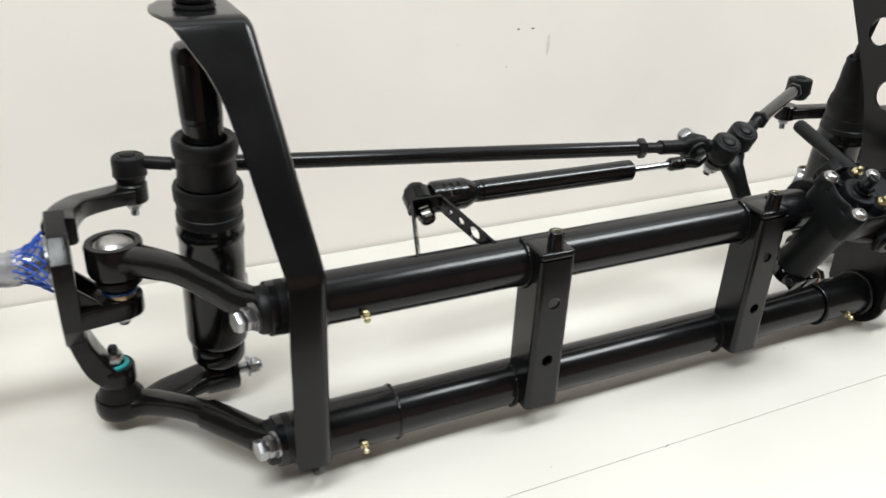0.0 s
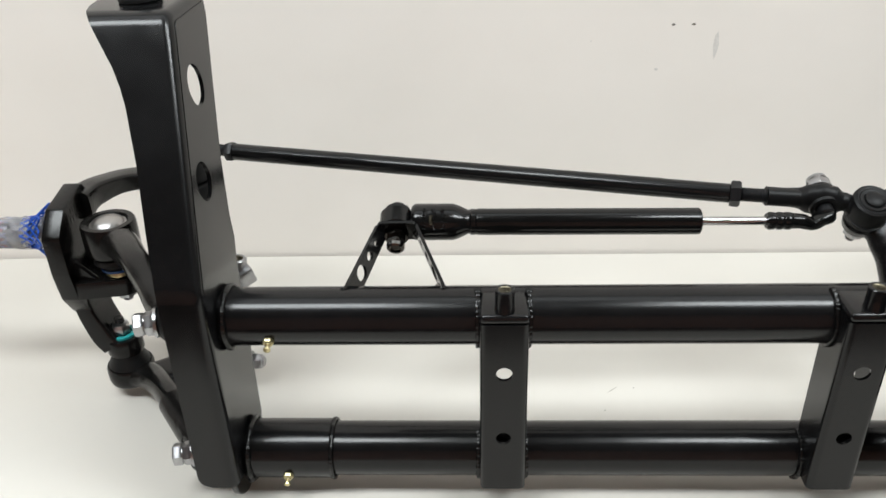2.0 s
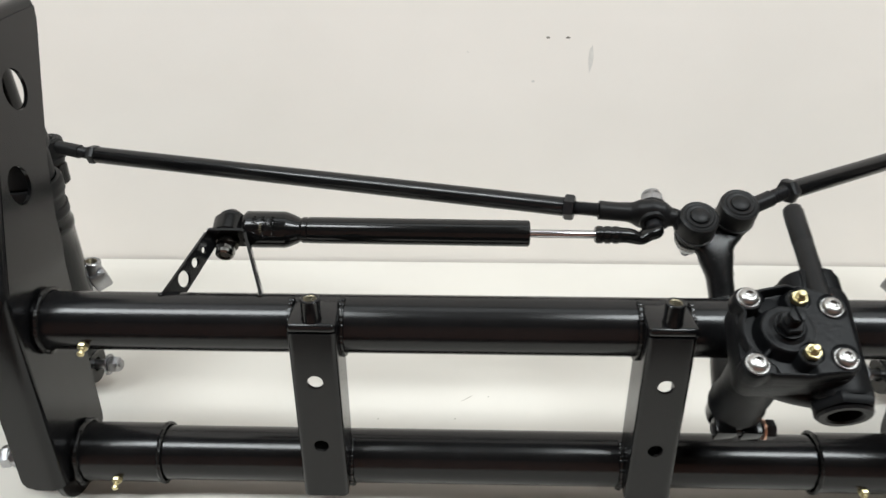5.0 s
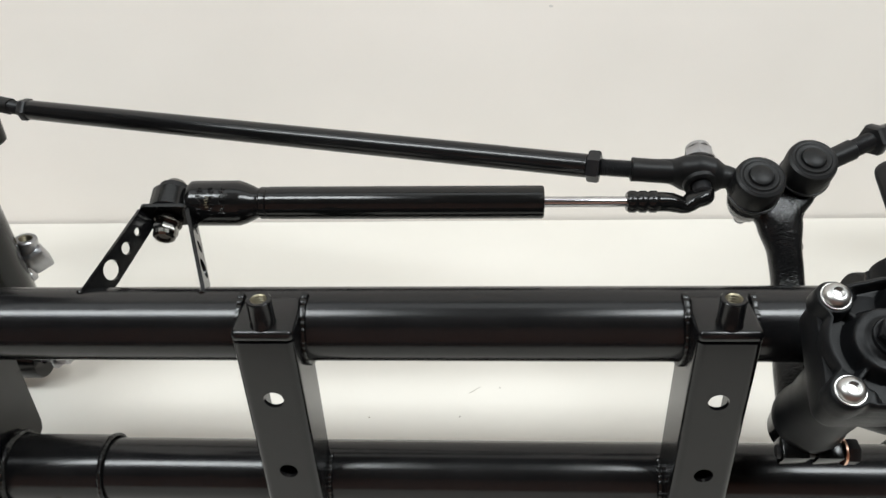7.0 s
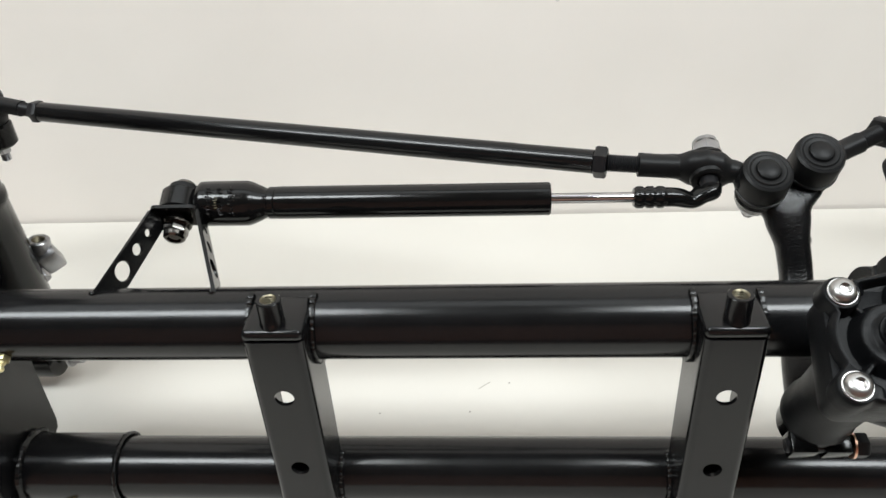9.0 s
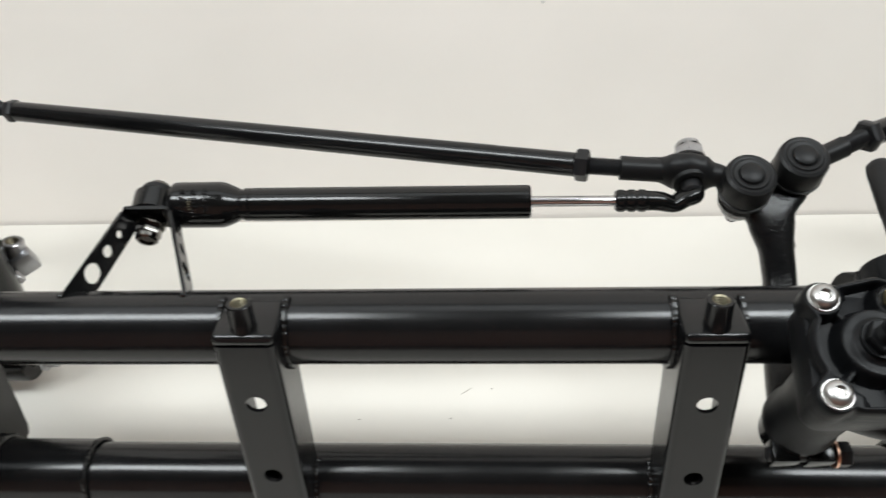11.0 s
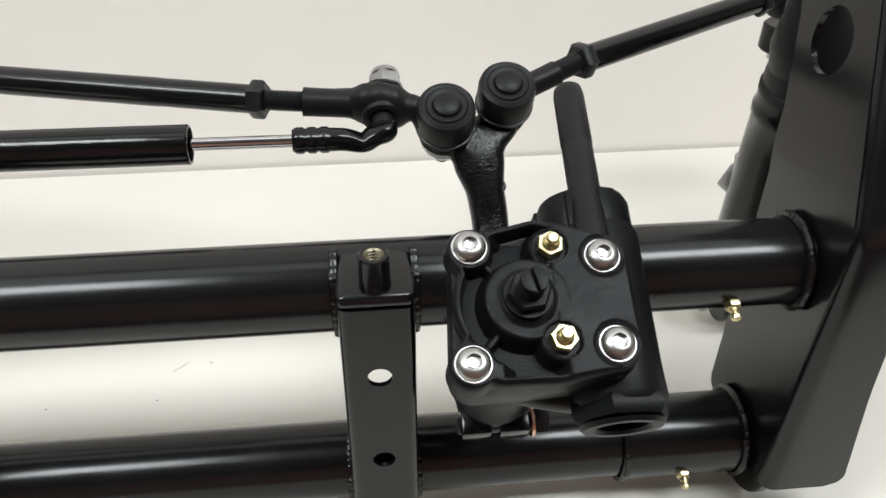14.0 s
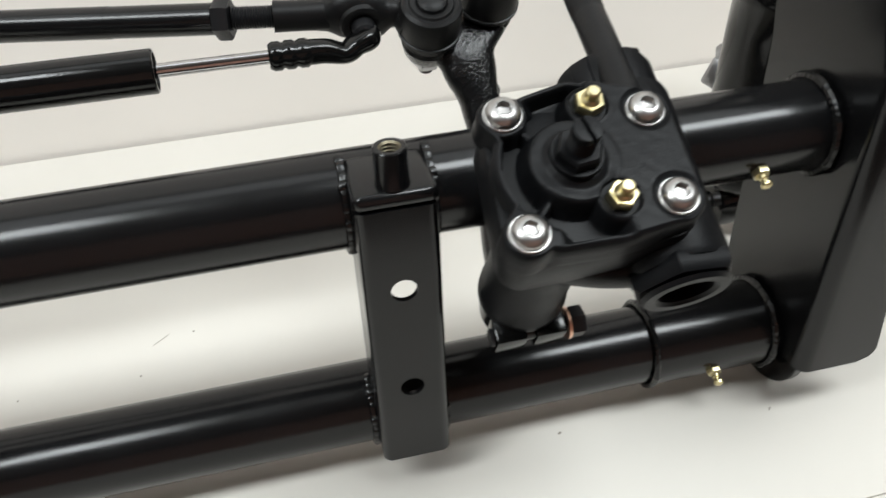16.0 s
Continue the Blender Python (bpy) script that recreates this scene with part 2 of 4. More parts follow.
def hull(circles, steps=24):
    """The outline round a set of 2D circles (u, v, r)."""
    pts = sorted({(round(u + r * math.cos(2 * math.pi * k / steps), 6), round(v + r * math.sin(2 * math.pi * k / steps), 6)) for u, v, r in circles for k in range(steps)})
    def half(seq):
        out = []
        for p in seq:
            while len(out) > 1 and (out[-1][0] - out[-2][0]) * (p[1] - out[-2][1]) - (out[-1][1] - out[-2][1]) * (p[0] - out[-2][0]) <= 0:
                out.pop()
            out.append(p)
        return out[:-1]
    return half(pts) + half(pts[::-1])


def bead(bm, at, axis, ring, fat, start=0.0, stop=360.0, ripple=46, seed=1):
    """A rippled weld bead round a tube."""
    m = Matrix.Translation(at) @ facing(axis)
    count = max(12, int((stop - start) / 360 * 150))
    full = stop - start >= 359.9
    rings = []
    for i in range(count + (not full)):
        a = radians(start + (stop - start) * i / count)
        wob = noise.noise(Vector((math.cos(a) * 3, math.sin(a) * 3, seed * 7.3)))
        f = fat * (0.85 + 0.07 * math.sin(a * ripple + 3 * wob) + 0.5 * wob)
        c = Vector((math.cos(a), math.sin(a), 0))
        rings.append([bm.verts.new(m @ (c * (ring + f * 0.9 * math.cos(b)) + Vector((0, 0, f * math.sin(b) + 0.0006 * wob)))) for b in [2 * math.pi * k / 8 for k in range(8)]])
    pairs = list(zip(rings, rings[1:])) + ([(rings[-1], rings[0])] if full else [])
    for a, b in pairs:
        for k in range(8):
            bm.faces.new((a[k], b[k], b[(k + 1) % 8], a[(k + 1) % 8]))
    return bm


def origin(ob):
    at = Vector()
    while ob:
        at += ob.location
        ob = ob.parent
    return at


def part(name, bm, mat, parent=None, label="", angle=38.0):
    """Link a bmesh as one mesh object under a thing or a part."""
    bmesh.ops.recalc_face_normals(bm, faces=bm.faces)
    if parent:
        bmesh.ops.translate(bm, verts=bm.verts, vec=-origin(parent))
    mesh = bpy.data.meshes.new(name)
    bm.to_mesh(mesh)
    bm.free()
    mesh.materials.append(mat)
    mesh.polygons.foreach_set("use_smooth", [True] * len(mesh.polygons))
    mesh.set_sharp_from_angle(angle=radians(angle))
    ob = new(name, mesh)
    ob.parent = parent
    if label:
        tagged(ob, label)
    return ob


def thing(name, at, label, category, group=""):
    ob = new(name)
    ob.location = at
    return tagged(ob, label, category, group)


def text_bars(bm, m, rows, length, height, gap, seed):
    """Rows of short raised bars where stamped writing cannot be read."""
    rnd = random.Random(seed)
    for k in range(rows):
        u = 0.0
        while u < length:
            w = height * rnd.uniform(0.4, 0.75)
            block(bm, m @ Matrix.Translation((u + w / 2, -k * gap, 0)), (w, height, 0.0005), 0)
            u += w + height * 0.35
    return bm


# ---- the room, the table and the wall ----
TABLE_Z, WALL_Y = -0.008, 0.481


def slab(name, lo, hi, mat, label, category):
    bm = bmesh.new()
    lo, hi = Vector(lo), Vector(hi)
    block(bm, Matrix.Translation((lo + hi) / 2), hi - lo, 0)
    return tagged(part(name, bm, mat), label, category, kind="structure")


slab("wall_back", (-2.6, WALL_Y, -0.95), (2.6, WALL_Y + 0.08, 1.7), WALLWHITE, "white painted board wall with faint scuffs behind the table", "wall")
# Added shell, never in view: it bounces light and shapes the tubes' reflections.
slab("unseen_wall_left", (-2.68, -3.0, -0.95), (-2.6, WALL_Y + 0.08, 1.7), ROOMWALL, "dull side wall added out of view to darken reflections", "wall")
slab("unseen_wall_right", (2.6, -3.0, -0.95), (2.68, WALL_Y + 0.08, 1.7), ROOMWALL, "dull side wall added out of view to darken reflections", "wall")
slab("unseen_wall_front", (-2.68, -3.08, -0.95), (2.68, -3.0, 1.7), FRONTWALL, "brown wall added out of view to tint reflections", "wall")
slab("ceiling", (-2.68, -3.08, 1.7), (2.68, WALL_Y + 0.08, 1.76), CEILING, "grey ceiling added out of view to keep reflections dark", "ceiling")
slab("floor", (-2.68, -3.08, -1.0), (2.68, WALL_Y + 0.08, -0.95), FLOOR, "brown floor added out of view for the reflections", "floor")

table = thing("table", (0, 0.2, -0.95), "white laminate workbench standing against the white wall", "table")
bm = bmesh.new()
block(bm, Matrix.Translation((0, (-0.0862 + WALL_Y - 0.0045) / 2, TABLE_Z - 0.018)), (3.2, WALL_Y - 0.0045 + 0.0862, 0.036), 0.0004, 1)
part("tabletop_board", bm, TABLEWHITE, table)
bm = bmesh.new()
block(bm, Matrix.Translation((0, (-0.27 - 0.0868) / 2, TABLE_Z - 0.018)), (3.2, 0.27 - 0.0868, 0.036), 0.0004, 1)
part("tabletop_board", bm, TABLEWHITE, table)
for lx in (-1.5, 1.5):
    for ly in (-0.22, 0.40):
        bm = bmesh.new()
        block(bm, Matrix.Translation((lx, ly, (-0.95 + TABLE_Z - 0.036) / 2)), (0.06, 0.06, 0.95 + TABLE_Z - 0.036), 0.003)
        part("leg", bm, TABLEWHITE, table)

# ---- the axle beam ----
UY, UZ, LY, LZ, TUBE_R = 0.031, 0.1865, 0.032, 0.0345, 0.0254
XS, TOWER_T = {-1: 0.386, 1: 0.390}, 0.0035
beam = thing("axle_beam", (0, LY, TABLE_Z), "satin black twin tube front axle beam standing on the white table", "axle beam")


def open_tube(r_out, r_in, x0, x1):
    bm = bmesh.new()
    L = x1 - x0
    return lathe(bm, [(r_in, 0), (r_out - 0.0006, 0), (r_out, 0.0006), (r_out, L - 0.0006), (r_out - 0.0006, L), (r_in, L), (r_in, 0)], (x0, 0, 0), (1, 0, 0), 64)


bm = open_tube(TUBE_R, 0.020, -0.430, 0.430)
bmesh.ops.translate(bm, verts=bm.verts, vec=(0, UY, UZ))
upper_tube = part("upper_tube", bm, SATIN, beam)
bm = open_tube(TUBE_R, 0.020, -0.430, 0.430)
bmesh.ops.translate(bm, verts=bm.verts, vec=(0, LY, LZ))
lower_tube = part("lower_tube", bm, SATIN, beam)


def grease_nipple(x, yc, zc, parent):
    d = Vector((0, -0.93, -0.36)).normalized()
    at = Vector((x, yc, zc)) + d * (TUBE_R - 0.001 if parent == upper_tube else TUBE_R + 0.001)
    bm = bmesh.new()
    hexagon(bm, at, d, 0.0085, 0.0045)
    lathe(bm, [(0.0028, 0.004), (0.0028, 0.0065), (0.0020, 0.0072), (0.0020, 0.0085), (0.0032, 0.0095), (0.0030, 0.0112), (0.0016, 0.0122), (0, 0.0124)], at, d, 14)
    part("grease_nipple", bm, BRASS, parent, "small yellow brass grease nipple")


for s in (-1, 1):
    grease_nipple(s * 0.345, UY, UZ, upper_tube)
    bm = open_tube(0.0278, 0.0250, 0.306, XS[1]) if s > 0 else open_tube(0.0278, 0.0250, -XS[-1], -0.306)
    bmesh.ops.translate(bm, verts=bm.verts, vec=(0, LY, LZ))
    sleeve = part("sleeve", bm, SATIN, beam, "wider sleeve over the tube end")
    grease_nipple(s * 0.346, LY, LZ, sleeve)
    for y, z, r, x, fat in ((UY, UZ, TUBE_R, XS[s] - 0.004, 0.0036), (LY, LZ, 0.0278, XS[s] - 0.004, 0.0035), (LY, LZ, 0.0262, 0.3048, 0.0027)):
        bm = bmesh.new()
        bead(bm, (s * x, y, z), (s, 0, 0), r + 0.0012, fat, seed=x * 10 + s + z)
        part("weld_bead", bm, WELD, beam)
    bm = bmesh.new()
    lathe(bm, [(0.020, 0), (0.0425, 0), (0.043, 0.0005), (0.043, 0.0055), (0.0425, 0.006), (0.020, 0.006), (0.020, 0)], (s * (XS[s] + 0.0045), LY, LZ), (s, 0, 0), 64)
    part("end_flange", bm, SATIN, beam)


def tower_path():
    """Stations up the tower's front: y, z, inward normal, and the outer edge's x."""
    knots = [(-0.018, 0.032), (-0.018, 0.035), (-0.018, 0.038), (-0.018, 0.041), (-0.018, 0.044), (-0.018, 0.235), (0.0985, 0.4315), (0.182, 0.4315)]
    pts = rounded(knots, [0, 0, 0, 0, 0, 0.030, 0.020, 0], 8)
    dense = []
    for a, b in zip(pts, pts[1:]):
        a, b = Vector(a), Vector(b)
        n = max(1, int((b - a).length / 0.016))
        dense += [a + (b - a) * k / n for k in range(n)]
    dense.append(Vector(pts[-1]))
    out = []
    for i, p in enumerate(dense):
        t = (dense[min(i + 1, len(dense) - 1)] - dense[max(i - 1, 0)]).normalized()
        out.append((p, Vector((t.y, -t.x))))
    return out


def lean(z):
    """How far the tower leans outwards above its bend."""
    return 0.125 * max(0.0, z - 0.235)


def outer_edge(y, z):
    zs = [0.0, 0.235, 0.285, 0.325, 0.346, 0.373, 0.3925, 0.411, 0.4295]
    xs = [0.4215, 0.4215, 0.4305, 0.4369, 0.4415, 0.4475, 0.456, 0.4675, 0.4785]
    x = float(np.interp(z, zs, xs))
    return x + float(np.interp(y, [0.099, 0.12, 0.155, 0.184], [0, 0.008, 0.011, -0.004])) * (z > 0.425)


def shock_tower(s):
    rc = 0.009
    stations = tower_path()
    rows, rim = [], []
    for p, n in stations:
        xo = outer_edge(p.x, p.y) + (float(np.interp(p.y, [0.04, 0.12, 0.20, 0.235], [0.022, 0.0120, 0.0065, 0.0035])) if s > 0 else 0.0)
        xi = XS[s] + lean(p.y)
        if p.y < 0.044:
            xo -= 0.012 - math.sqrt(max(0.0, 0.012 ** 2 - (0.044 - p.y) ** 2))
        row = [(s * (xo + (xi + rc - xo) * k / 4), p.x, p.y) for k in range(5)]
        for k in range(1, 7):
            a = radians(15 * k)
            row.append((s * (xi + rc - rc * math.sin(a)), p.x + n.x * rc * (1 - math.cos(a)), p.y + n.y * rc * (1 - math.cos(a))))
        rows.append(row)
        rim.append((p.x + n.x * rc, p.y + n.y * rc))
    bm = bmesh.new()
    sheet(bm, rows, TOWER_T)
    tower = part("shock_tower", bm, SATIN, beam, "tall bent shock tower with two lightening holes")
    m = Matrix(((0, 0, s, s * XS[s]), (1, 0, 0, 0), (0, 1, 0, 0), (0, 0, 0, 1)))
    bm = bmesh.new()
    plate(bm, [(-0.009, 0.032), (0.070, 0.032), (0.0765, 0.0345), (0.079, 0.041), (0.0800, 0.10), (0.0815, 0.16), (0.0835, 0.215), (-0.009, 0.215)], [], m, TOWER_T)
    back = [(0.182, 0.4225), (0.178, 0.410), (0.1475, 0.360), (0.1120, 0.301), (0.092, 0.255), (0.0835, 0.215)]
    outline = [(-0.009, 0.215)] + [q for q in rim if 0.217 < q[1]][:-1] + rounded(back, [0, 0.004, 0.02, 0.02, 0.02, 0], 3)
    holes = [(0.1065, 0.3690, 0.0175), (0.0610, 0.3010, 0.0165)] if s < 0 else [(0.1170, 0.3740, 0.0175), (0.0755, 0.3020, 0.0185)]
    plate(bm, outline, holes, m, TOWER_T)
    bmesh.ops.bisect_plane(bm, geom=bm.verts[:] + bm.edges[:] + bm.faces[:], plane_co=(0, 0, 0.235), plane_no=(0, 0, 1))
    for v in bm.verts:
        v.co.x += s * lean(v.co.z)
    part("side_plate", bm, SATIN, tower)
    return tower


for s in (-1, 1):
    shock_tower(s)


def mounting_bracket(xc):
    """A U channel over both tubes with two holes and a threaded boss on its cap."""
    w, y0, y1, z0, z1, rc, th = 0.0202, -0.0105, 0.030, 0.0245, 0.2125, 0.0055, 0.003
    zc = z1 - 0.009
    bm = bmesh.new()
    m = Matrix(((1, 0, 0, xc), (0, 0, 1, y0), (0, 1, 0, 0), (0, 0, 0, 1)))
    plate(bm, [(-w + rc, z0), (w - rc, z0), (w - rc, zc), (-w + rc, zc)], [(0, 0.1545, 0.0068), (0, 0.0845, 0.0066)], m, th)
    bracket = part("mounting_bracket", bm, SATIN, beam, "square channel mounting bracket with two drilled holes")
    for s in (-1, 1):
        bm = bmesh.new()
        arcs = []
        for z in (z0, zc):
            for r in (rc, rc - th):
                arcs.append([bm.verts.new((xc + s * (w - rc + r * math.sin(radians(10 * k))), y0 + rc - r * math.cos(radians(10 * k)), z)) for k in range(10)])
        for a, b in ((0, 2), (1, 3), (0, 1), (2, 3)):
            for k in range(9):
                bm.faces.new((arcs[a][k], arcs[a][k + 1], arcs[b][k + 1], arcs[b][k]))
        part("corner", bm, SATIN, bracket)
        bm = bmesh.new()
        out = [(y0 + rc, z0), (0.012, z0), (0.020, 0.012), (y1, 0.012), (y1, zc), (y0 + rc, zc)]
        m2 = Matrix(((0, 0, -s, xc + s * w), (1, 0, 0, 0), (0, 1, 0, 0), (0, 0, 0, 1)))
        plate(bm, out, [], m2, th)
        part("side_plate", bm, SATIN, bracket)
        for y, z, a0, a1 in ((UY, UZ, -75, 85), (LY, LZ, -60, 80)):
            bm = bmesh.new()
            n = 34
            pts = []
            for k in range(n + 1):
                a = radians(a0 + (a1 - a0) * k / n)
                wob = 0.0004 * math.sin(k * 2.7 + xc * 90)
                pts.append((xc + s * (w + 0.0012), y - (TUBE_R + 0.0005 + wob) * math.cos(a), z + (TUBE_R + 0.0005 + wob) * math.sin(a)))
            fat = [0.0024 + 0.0009 * noise.noise(Vector((k * 0.45, xc * 50, z * 90))) for k in range(n + 1)]
            sweep(bm, pts, [(q, q) for q in fat], up=(1, 0.01, 0), seg=8, steps=3)
            part("weld_bead", bm, WELD, bracket)
    bm = bmesh.new()
    block(bm, Matrix.Translation((xc, (y0 + 0.029) / 2, z1 - 0.0045)), (2 * w, 0.029 - y0, 0.009), 0.0040, 4)
    part("cap", bm, SATIN, bracket)
    bm = bmesh.new()
    lathe(bm, [(0.0053, 0.0193), (0.0055, 0.0195), (0.0074, 0.0195), (0.0080, 0.0188), (0.0080, 0.002), (0.0085, 0.0006), (0.0085, -0.0005)], (xc, -0.0005, z1), (0, 0, 1), 32)
    boss = part("threaded_boss", bm, SATIN, bracket)
    bm = bmesh.new()
    prof = [(0, 0.004)]
    for k in range(8):
        prof += [(0.0053, 0.0040 + k * 0.00190), (0.0053, 0.0045 + k * 0.00190), (0.0041, 0.0052 + k * 0.00190)]
    lathe(bm, prof + [(0.0053, 0.0193)], (xc, -0.0005, z1), (0, 0, 1), 24)
    part("thread", bm, OLDSTEEL, boss, "bare metal thread inside the boss")


for xc in (-0.1465, 0.1455):
    mounting_bracket(xc)


def damper_bracket():
    axis = Vector((0, 0.90, 0.43)).normalized()
    across = Vector((1, 0, 0))
    up = axis.cross(across)
    if up.z < 0:
        up = -up
    c = Vector((-0.2405, 0.1045, 0.229))
    m = Matrix.Translation(c) @ Matrix((across.to_tuple() + (0,), up.to_tuple() + (0,), axis.to_tuple() + (0,), (0, 0, 0, 1))).transposed()
    bm = bmesh.new()
    plate(bm, rounded([(-0.0180, -0.0125), (0.0180, -0.0125), (0.0180, 0.0125), (-0.0180, 0.0125)], [0.004, 0.004, 0.006, 0.006]), [(0, 0, 0.0045)], m, 0.0028)
    bracket = part("damper_bracket", bm, SATIN, beam, "bent strip bracket with drilled legs")
    for s, b1, b2 in ((-1, Vector((-0.283, 0.032, 0.2115)), Vector((-0.270, 0.056, 0.2005))), (1, Vector((-0.1965, 0.032, 0.2115)), Vector((-0.2025, 0.056, 0.2005)))):
        t1, t2 = c + across * s * 0.0165 + up * 0.0095, c + across * s * 0.0165 - up * 0.0095
        head, foot = (t1 + t2) / 2, (b1 + b2) / 2
        L = (foot - head).normalized()
        n = L.cross(b2 - b1).normalized()
        w = n.cross(L)
        ln = (foot - head).length
        m = Matrix.Translation(head) @ Matrix((w.to_tuple() + (0,), L.to_tuple() + (0,), n.to_tuple() + (0,), (0, 0, 0, 1))).transposed()
        bm = bmesh.new()
        plate(bm, [((p - head).dot(w), (p - head).dot(L)) for p in (t1, t2, b2, b1)], [(0, ln * 0.22, 0.0031), (0, ln * 0.45, 0.0046), (0, ln * 0.74, 0.0074)], m, 0.0028)
        part("bracket_leg", bm, SATIN, bracket)
        bm = bmesh.new()
        bar(bm, b1, b2, 0.0026)
        part("weld_bead", bm, WELD, bracket)


damper_bracket()

# ---- shock absorbers ----
def crinkled(at, axis, profile, depth, seed):
    """A turned rubber shape with soft creases round it."""
    dense = []
    for (r0, h0), (r1, h1) in zip(profile, profile[1:]):
        n = max(1, int(math.hypot(r1 - r0, h1 - h0) / 0.0025))
        dense += [(r0 + (r1 - r0) * k / n, h0 + (h1 - h0) * k / n) for k in range(n)]
    dense.append(profile[-1])
    bm = lathe(bmesh.new(), dense, (0, 0, 0), (0, 0, 1), 56)
    for v in bm.verts:
        a = math.atan2(v.co.y, v.co.x)
        n = noise.noise(Vector((math.cos(a) * 1.6, math.sin(a) * 1.6, v.co.z * 140 + a * 0.6 + seed))) + 0.5 * noise.noise(Vector((math.cos(a) * 5, math.sin(a) * 5, v.co.z * 300 + seed)))
        r = math.hypot(v.co.x, v.co.y)
        v.co.x += v.co.x / r * depth * n
        v.co.y += v.co.y / r * depth * n
    bmesh.ops.transform(bm, matrix=Matrix.Translation(at) @ facing(axis), verts=bm.verts)
    return bm


def shock(s):
    foot, head = Vector((s * 0.4525, 0.179, 0.030)), Vector((s * 0.4480, 0.150, 0.430))
    d = (head - foot).normalized()
    ob = thing("shock_absorber", foot, "black tubular shock absorber with rubber rings and threaded top stud", "shock absorber", "shock absorbers of the axle")
    bm = bmesh.new()
    lathe(bm, [(0, 0.012), (0.018, 0.012), (0.0250, 0.018), (0.0280, 0.024), (0.0280, 0.038), (0.0262, 0.041), (0.0270, 0.044), (0.0306, 0.047), (0.0322, 0.053), (0.0322, 0.152)] +
          [(0.0320, 0.174), (0.0332, 0.176), (0.0334, 0.182), (0.0322, 0.184)] +
          [(0.0320, 0.188), (0.0320, 0.194), (0, 0.196)], foot, d, 44)
    part("body", bm, GLOSS, ob)
    soft = crinkled(foot, d, [(0.016, 0.192), (0.0318, 0.192), (0.0328, 0.194), (0.0326, 0.202), (0.0312, 0.203), (0.0316, 0.214), (0.0336, 0.217), (0.0340, 0.228), (0.0325, 0.232), (0.0290, 0.2325)] if s < 0 else
                    [(0.016, 0.192), (0.0318, 0.192), (0.0326, 0.194), (0.0324, 0.199), (0.0310, 0.200), (0.0312, 0.206), (0.0304, 0.214), (0.0270, 0.217)], 0.0004, 3 + s)
    part("rubber_ring", soft, RUBBER, ob, "creased black rubber ring", angle=50)
    if s < 0:
        soft = crinkled(foot, d, [(0.024, 0.232), (0.0282, 0.234), (0.0282, 0.262), (0.0306, 0.265), (0.0312, 0.271), (0.0306, 0.278), (0.0280, 0.281), (0.0215, 0.279), (0.0205, 0.272)], 0.0004, 8)
        part("dust_cover", soft, RUBBER, ob, angle=50)
        bm = bmesh.new()
        lean_to = (d + Vector((-0.05, -0.02, 0))).normalized()
        lathe(bm, [(0, 0), (0.0188, 0), (0.0192, 0.030), (0.0196, 0.0302), (0.0194, 0.0310), (0.0196, 0.0360), (0.0200, 0.0362), (0.0197, 0.0370), (0.0206, 0.088), (0.0200, 0.096), (0.0165, 0.1015), (0.008, 0.103), (0, 0.103)], foot + d * 0.268, lean_to, 40)
        part("upper_tube", bm, GLOSS, ob)
        bm = bmesh.new()
        bar(bm, foot + d * 0.365, foot + d * 0.405, 0.006)
    else:
        at = foot + d * 0.214
        tip = foot + d * 0.304 + Vector((-0.026, 0, 0))
        soft = crinkled(at, tip - at, [(0.016, 0), (0.0288, 0.001), (0.0297, 0.005), (0.0296, 0.013), (0.0284, 0.022), (0.0252, 0.032), (0.0216, 0.040), (0.0185, 0.052), (0.0142, 0.072), (0.0110, 0.086), (0.0104, 0.090), (0.0080, 0.093), (0.0060, 0.092)], 0.0005, 12)
        part("dust_cover", soft, RUBBER, ob, "conical black rubber boot", angle=50)
        bm = bmesh.new()
        bar(bm, tip - (tip - at).normalized() * 0.01, foot + d * 0.405, 0.006)
    part("rod", bm, DARKNUT, ob)
    base = Vector((s * 0.4500, 0.1440, 0.4315))
    up = Vector((s * 0.02, -0.06, 1.0)).normalized()
    bm = bmesh.new()
    lathe(bm, [(0.012, -0.002), (0.0165, 0), (0.0185, 0.002), (0.0180, 0.0045), (0.0150, 0.0060), (0.0180, 0.0075), (0.0185, 0.0105), (0.0165, 0.0130), (0, 0.0132)], base, up, 36)
    part("bushing", bm, RUBBER, ob, "ribbed black rubber bushing")
    bm = bmesh.new()
    lathe(bm, [(0, 0.0130), (0.0172, 0.0130), (0.0178, 0.0140), (0.0140, 0.0165), (0.0095, 0.0180), (0, 0.0180)], base, up, 36)
    part("washer", bm, ZINC, ob, "domed zinc washer")
    bm = bmesh.new()
    hexagon(bm, base + up * 0.0178, up, 0.0145, 0.0075, turn=12)
    part("nut", bm, ZINC, ob)
    bm = bmesh.new()
    lathe(bm, thread(0.0046, 0.024, 0.046), base, up, 16)
    lathe(bm, [(0, 0.0455), (0.0030, 0.0455), (0.0030, 0.0480), (0.0040, 0.0490), (0.0040, 0.0535), (0, 0.0540)], base, up, 12)
    part("stud", bm, DARKNUT, ob)
    # lower eye on its cross bolt
    bm = bmesh.new()
    lathe(bm, [(0.008, -0.018), (0.0205, -0.018), (0.0215, -0.016), (0.0215, 0.016), (0.0205, 0.018), (0.008, 0.018), (0.008, -0.018)], foot + Vector((0, 0, -0.004)), (1, 0, 0), 32)
    part("eye", bm, GLOSS, ob)
    c = foot + Vector((0, 0, -0.004))
    bm = bmesh.new()
    bar(bm, c - Vector((s * 0.046, 0, 0)), c + Vector((s * 0.024, 0, 0)), 0.0058)
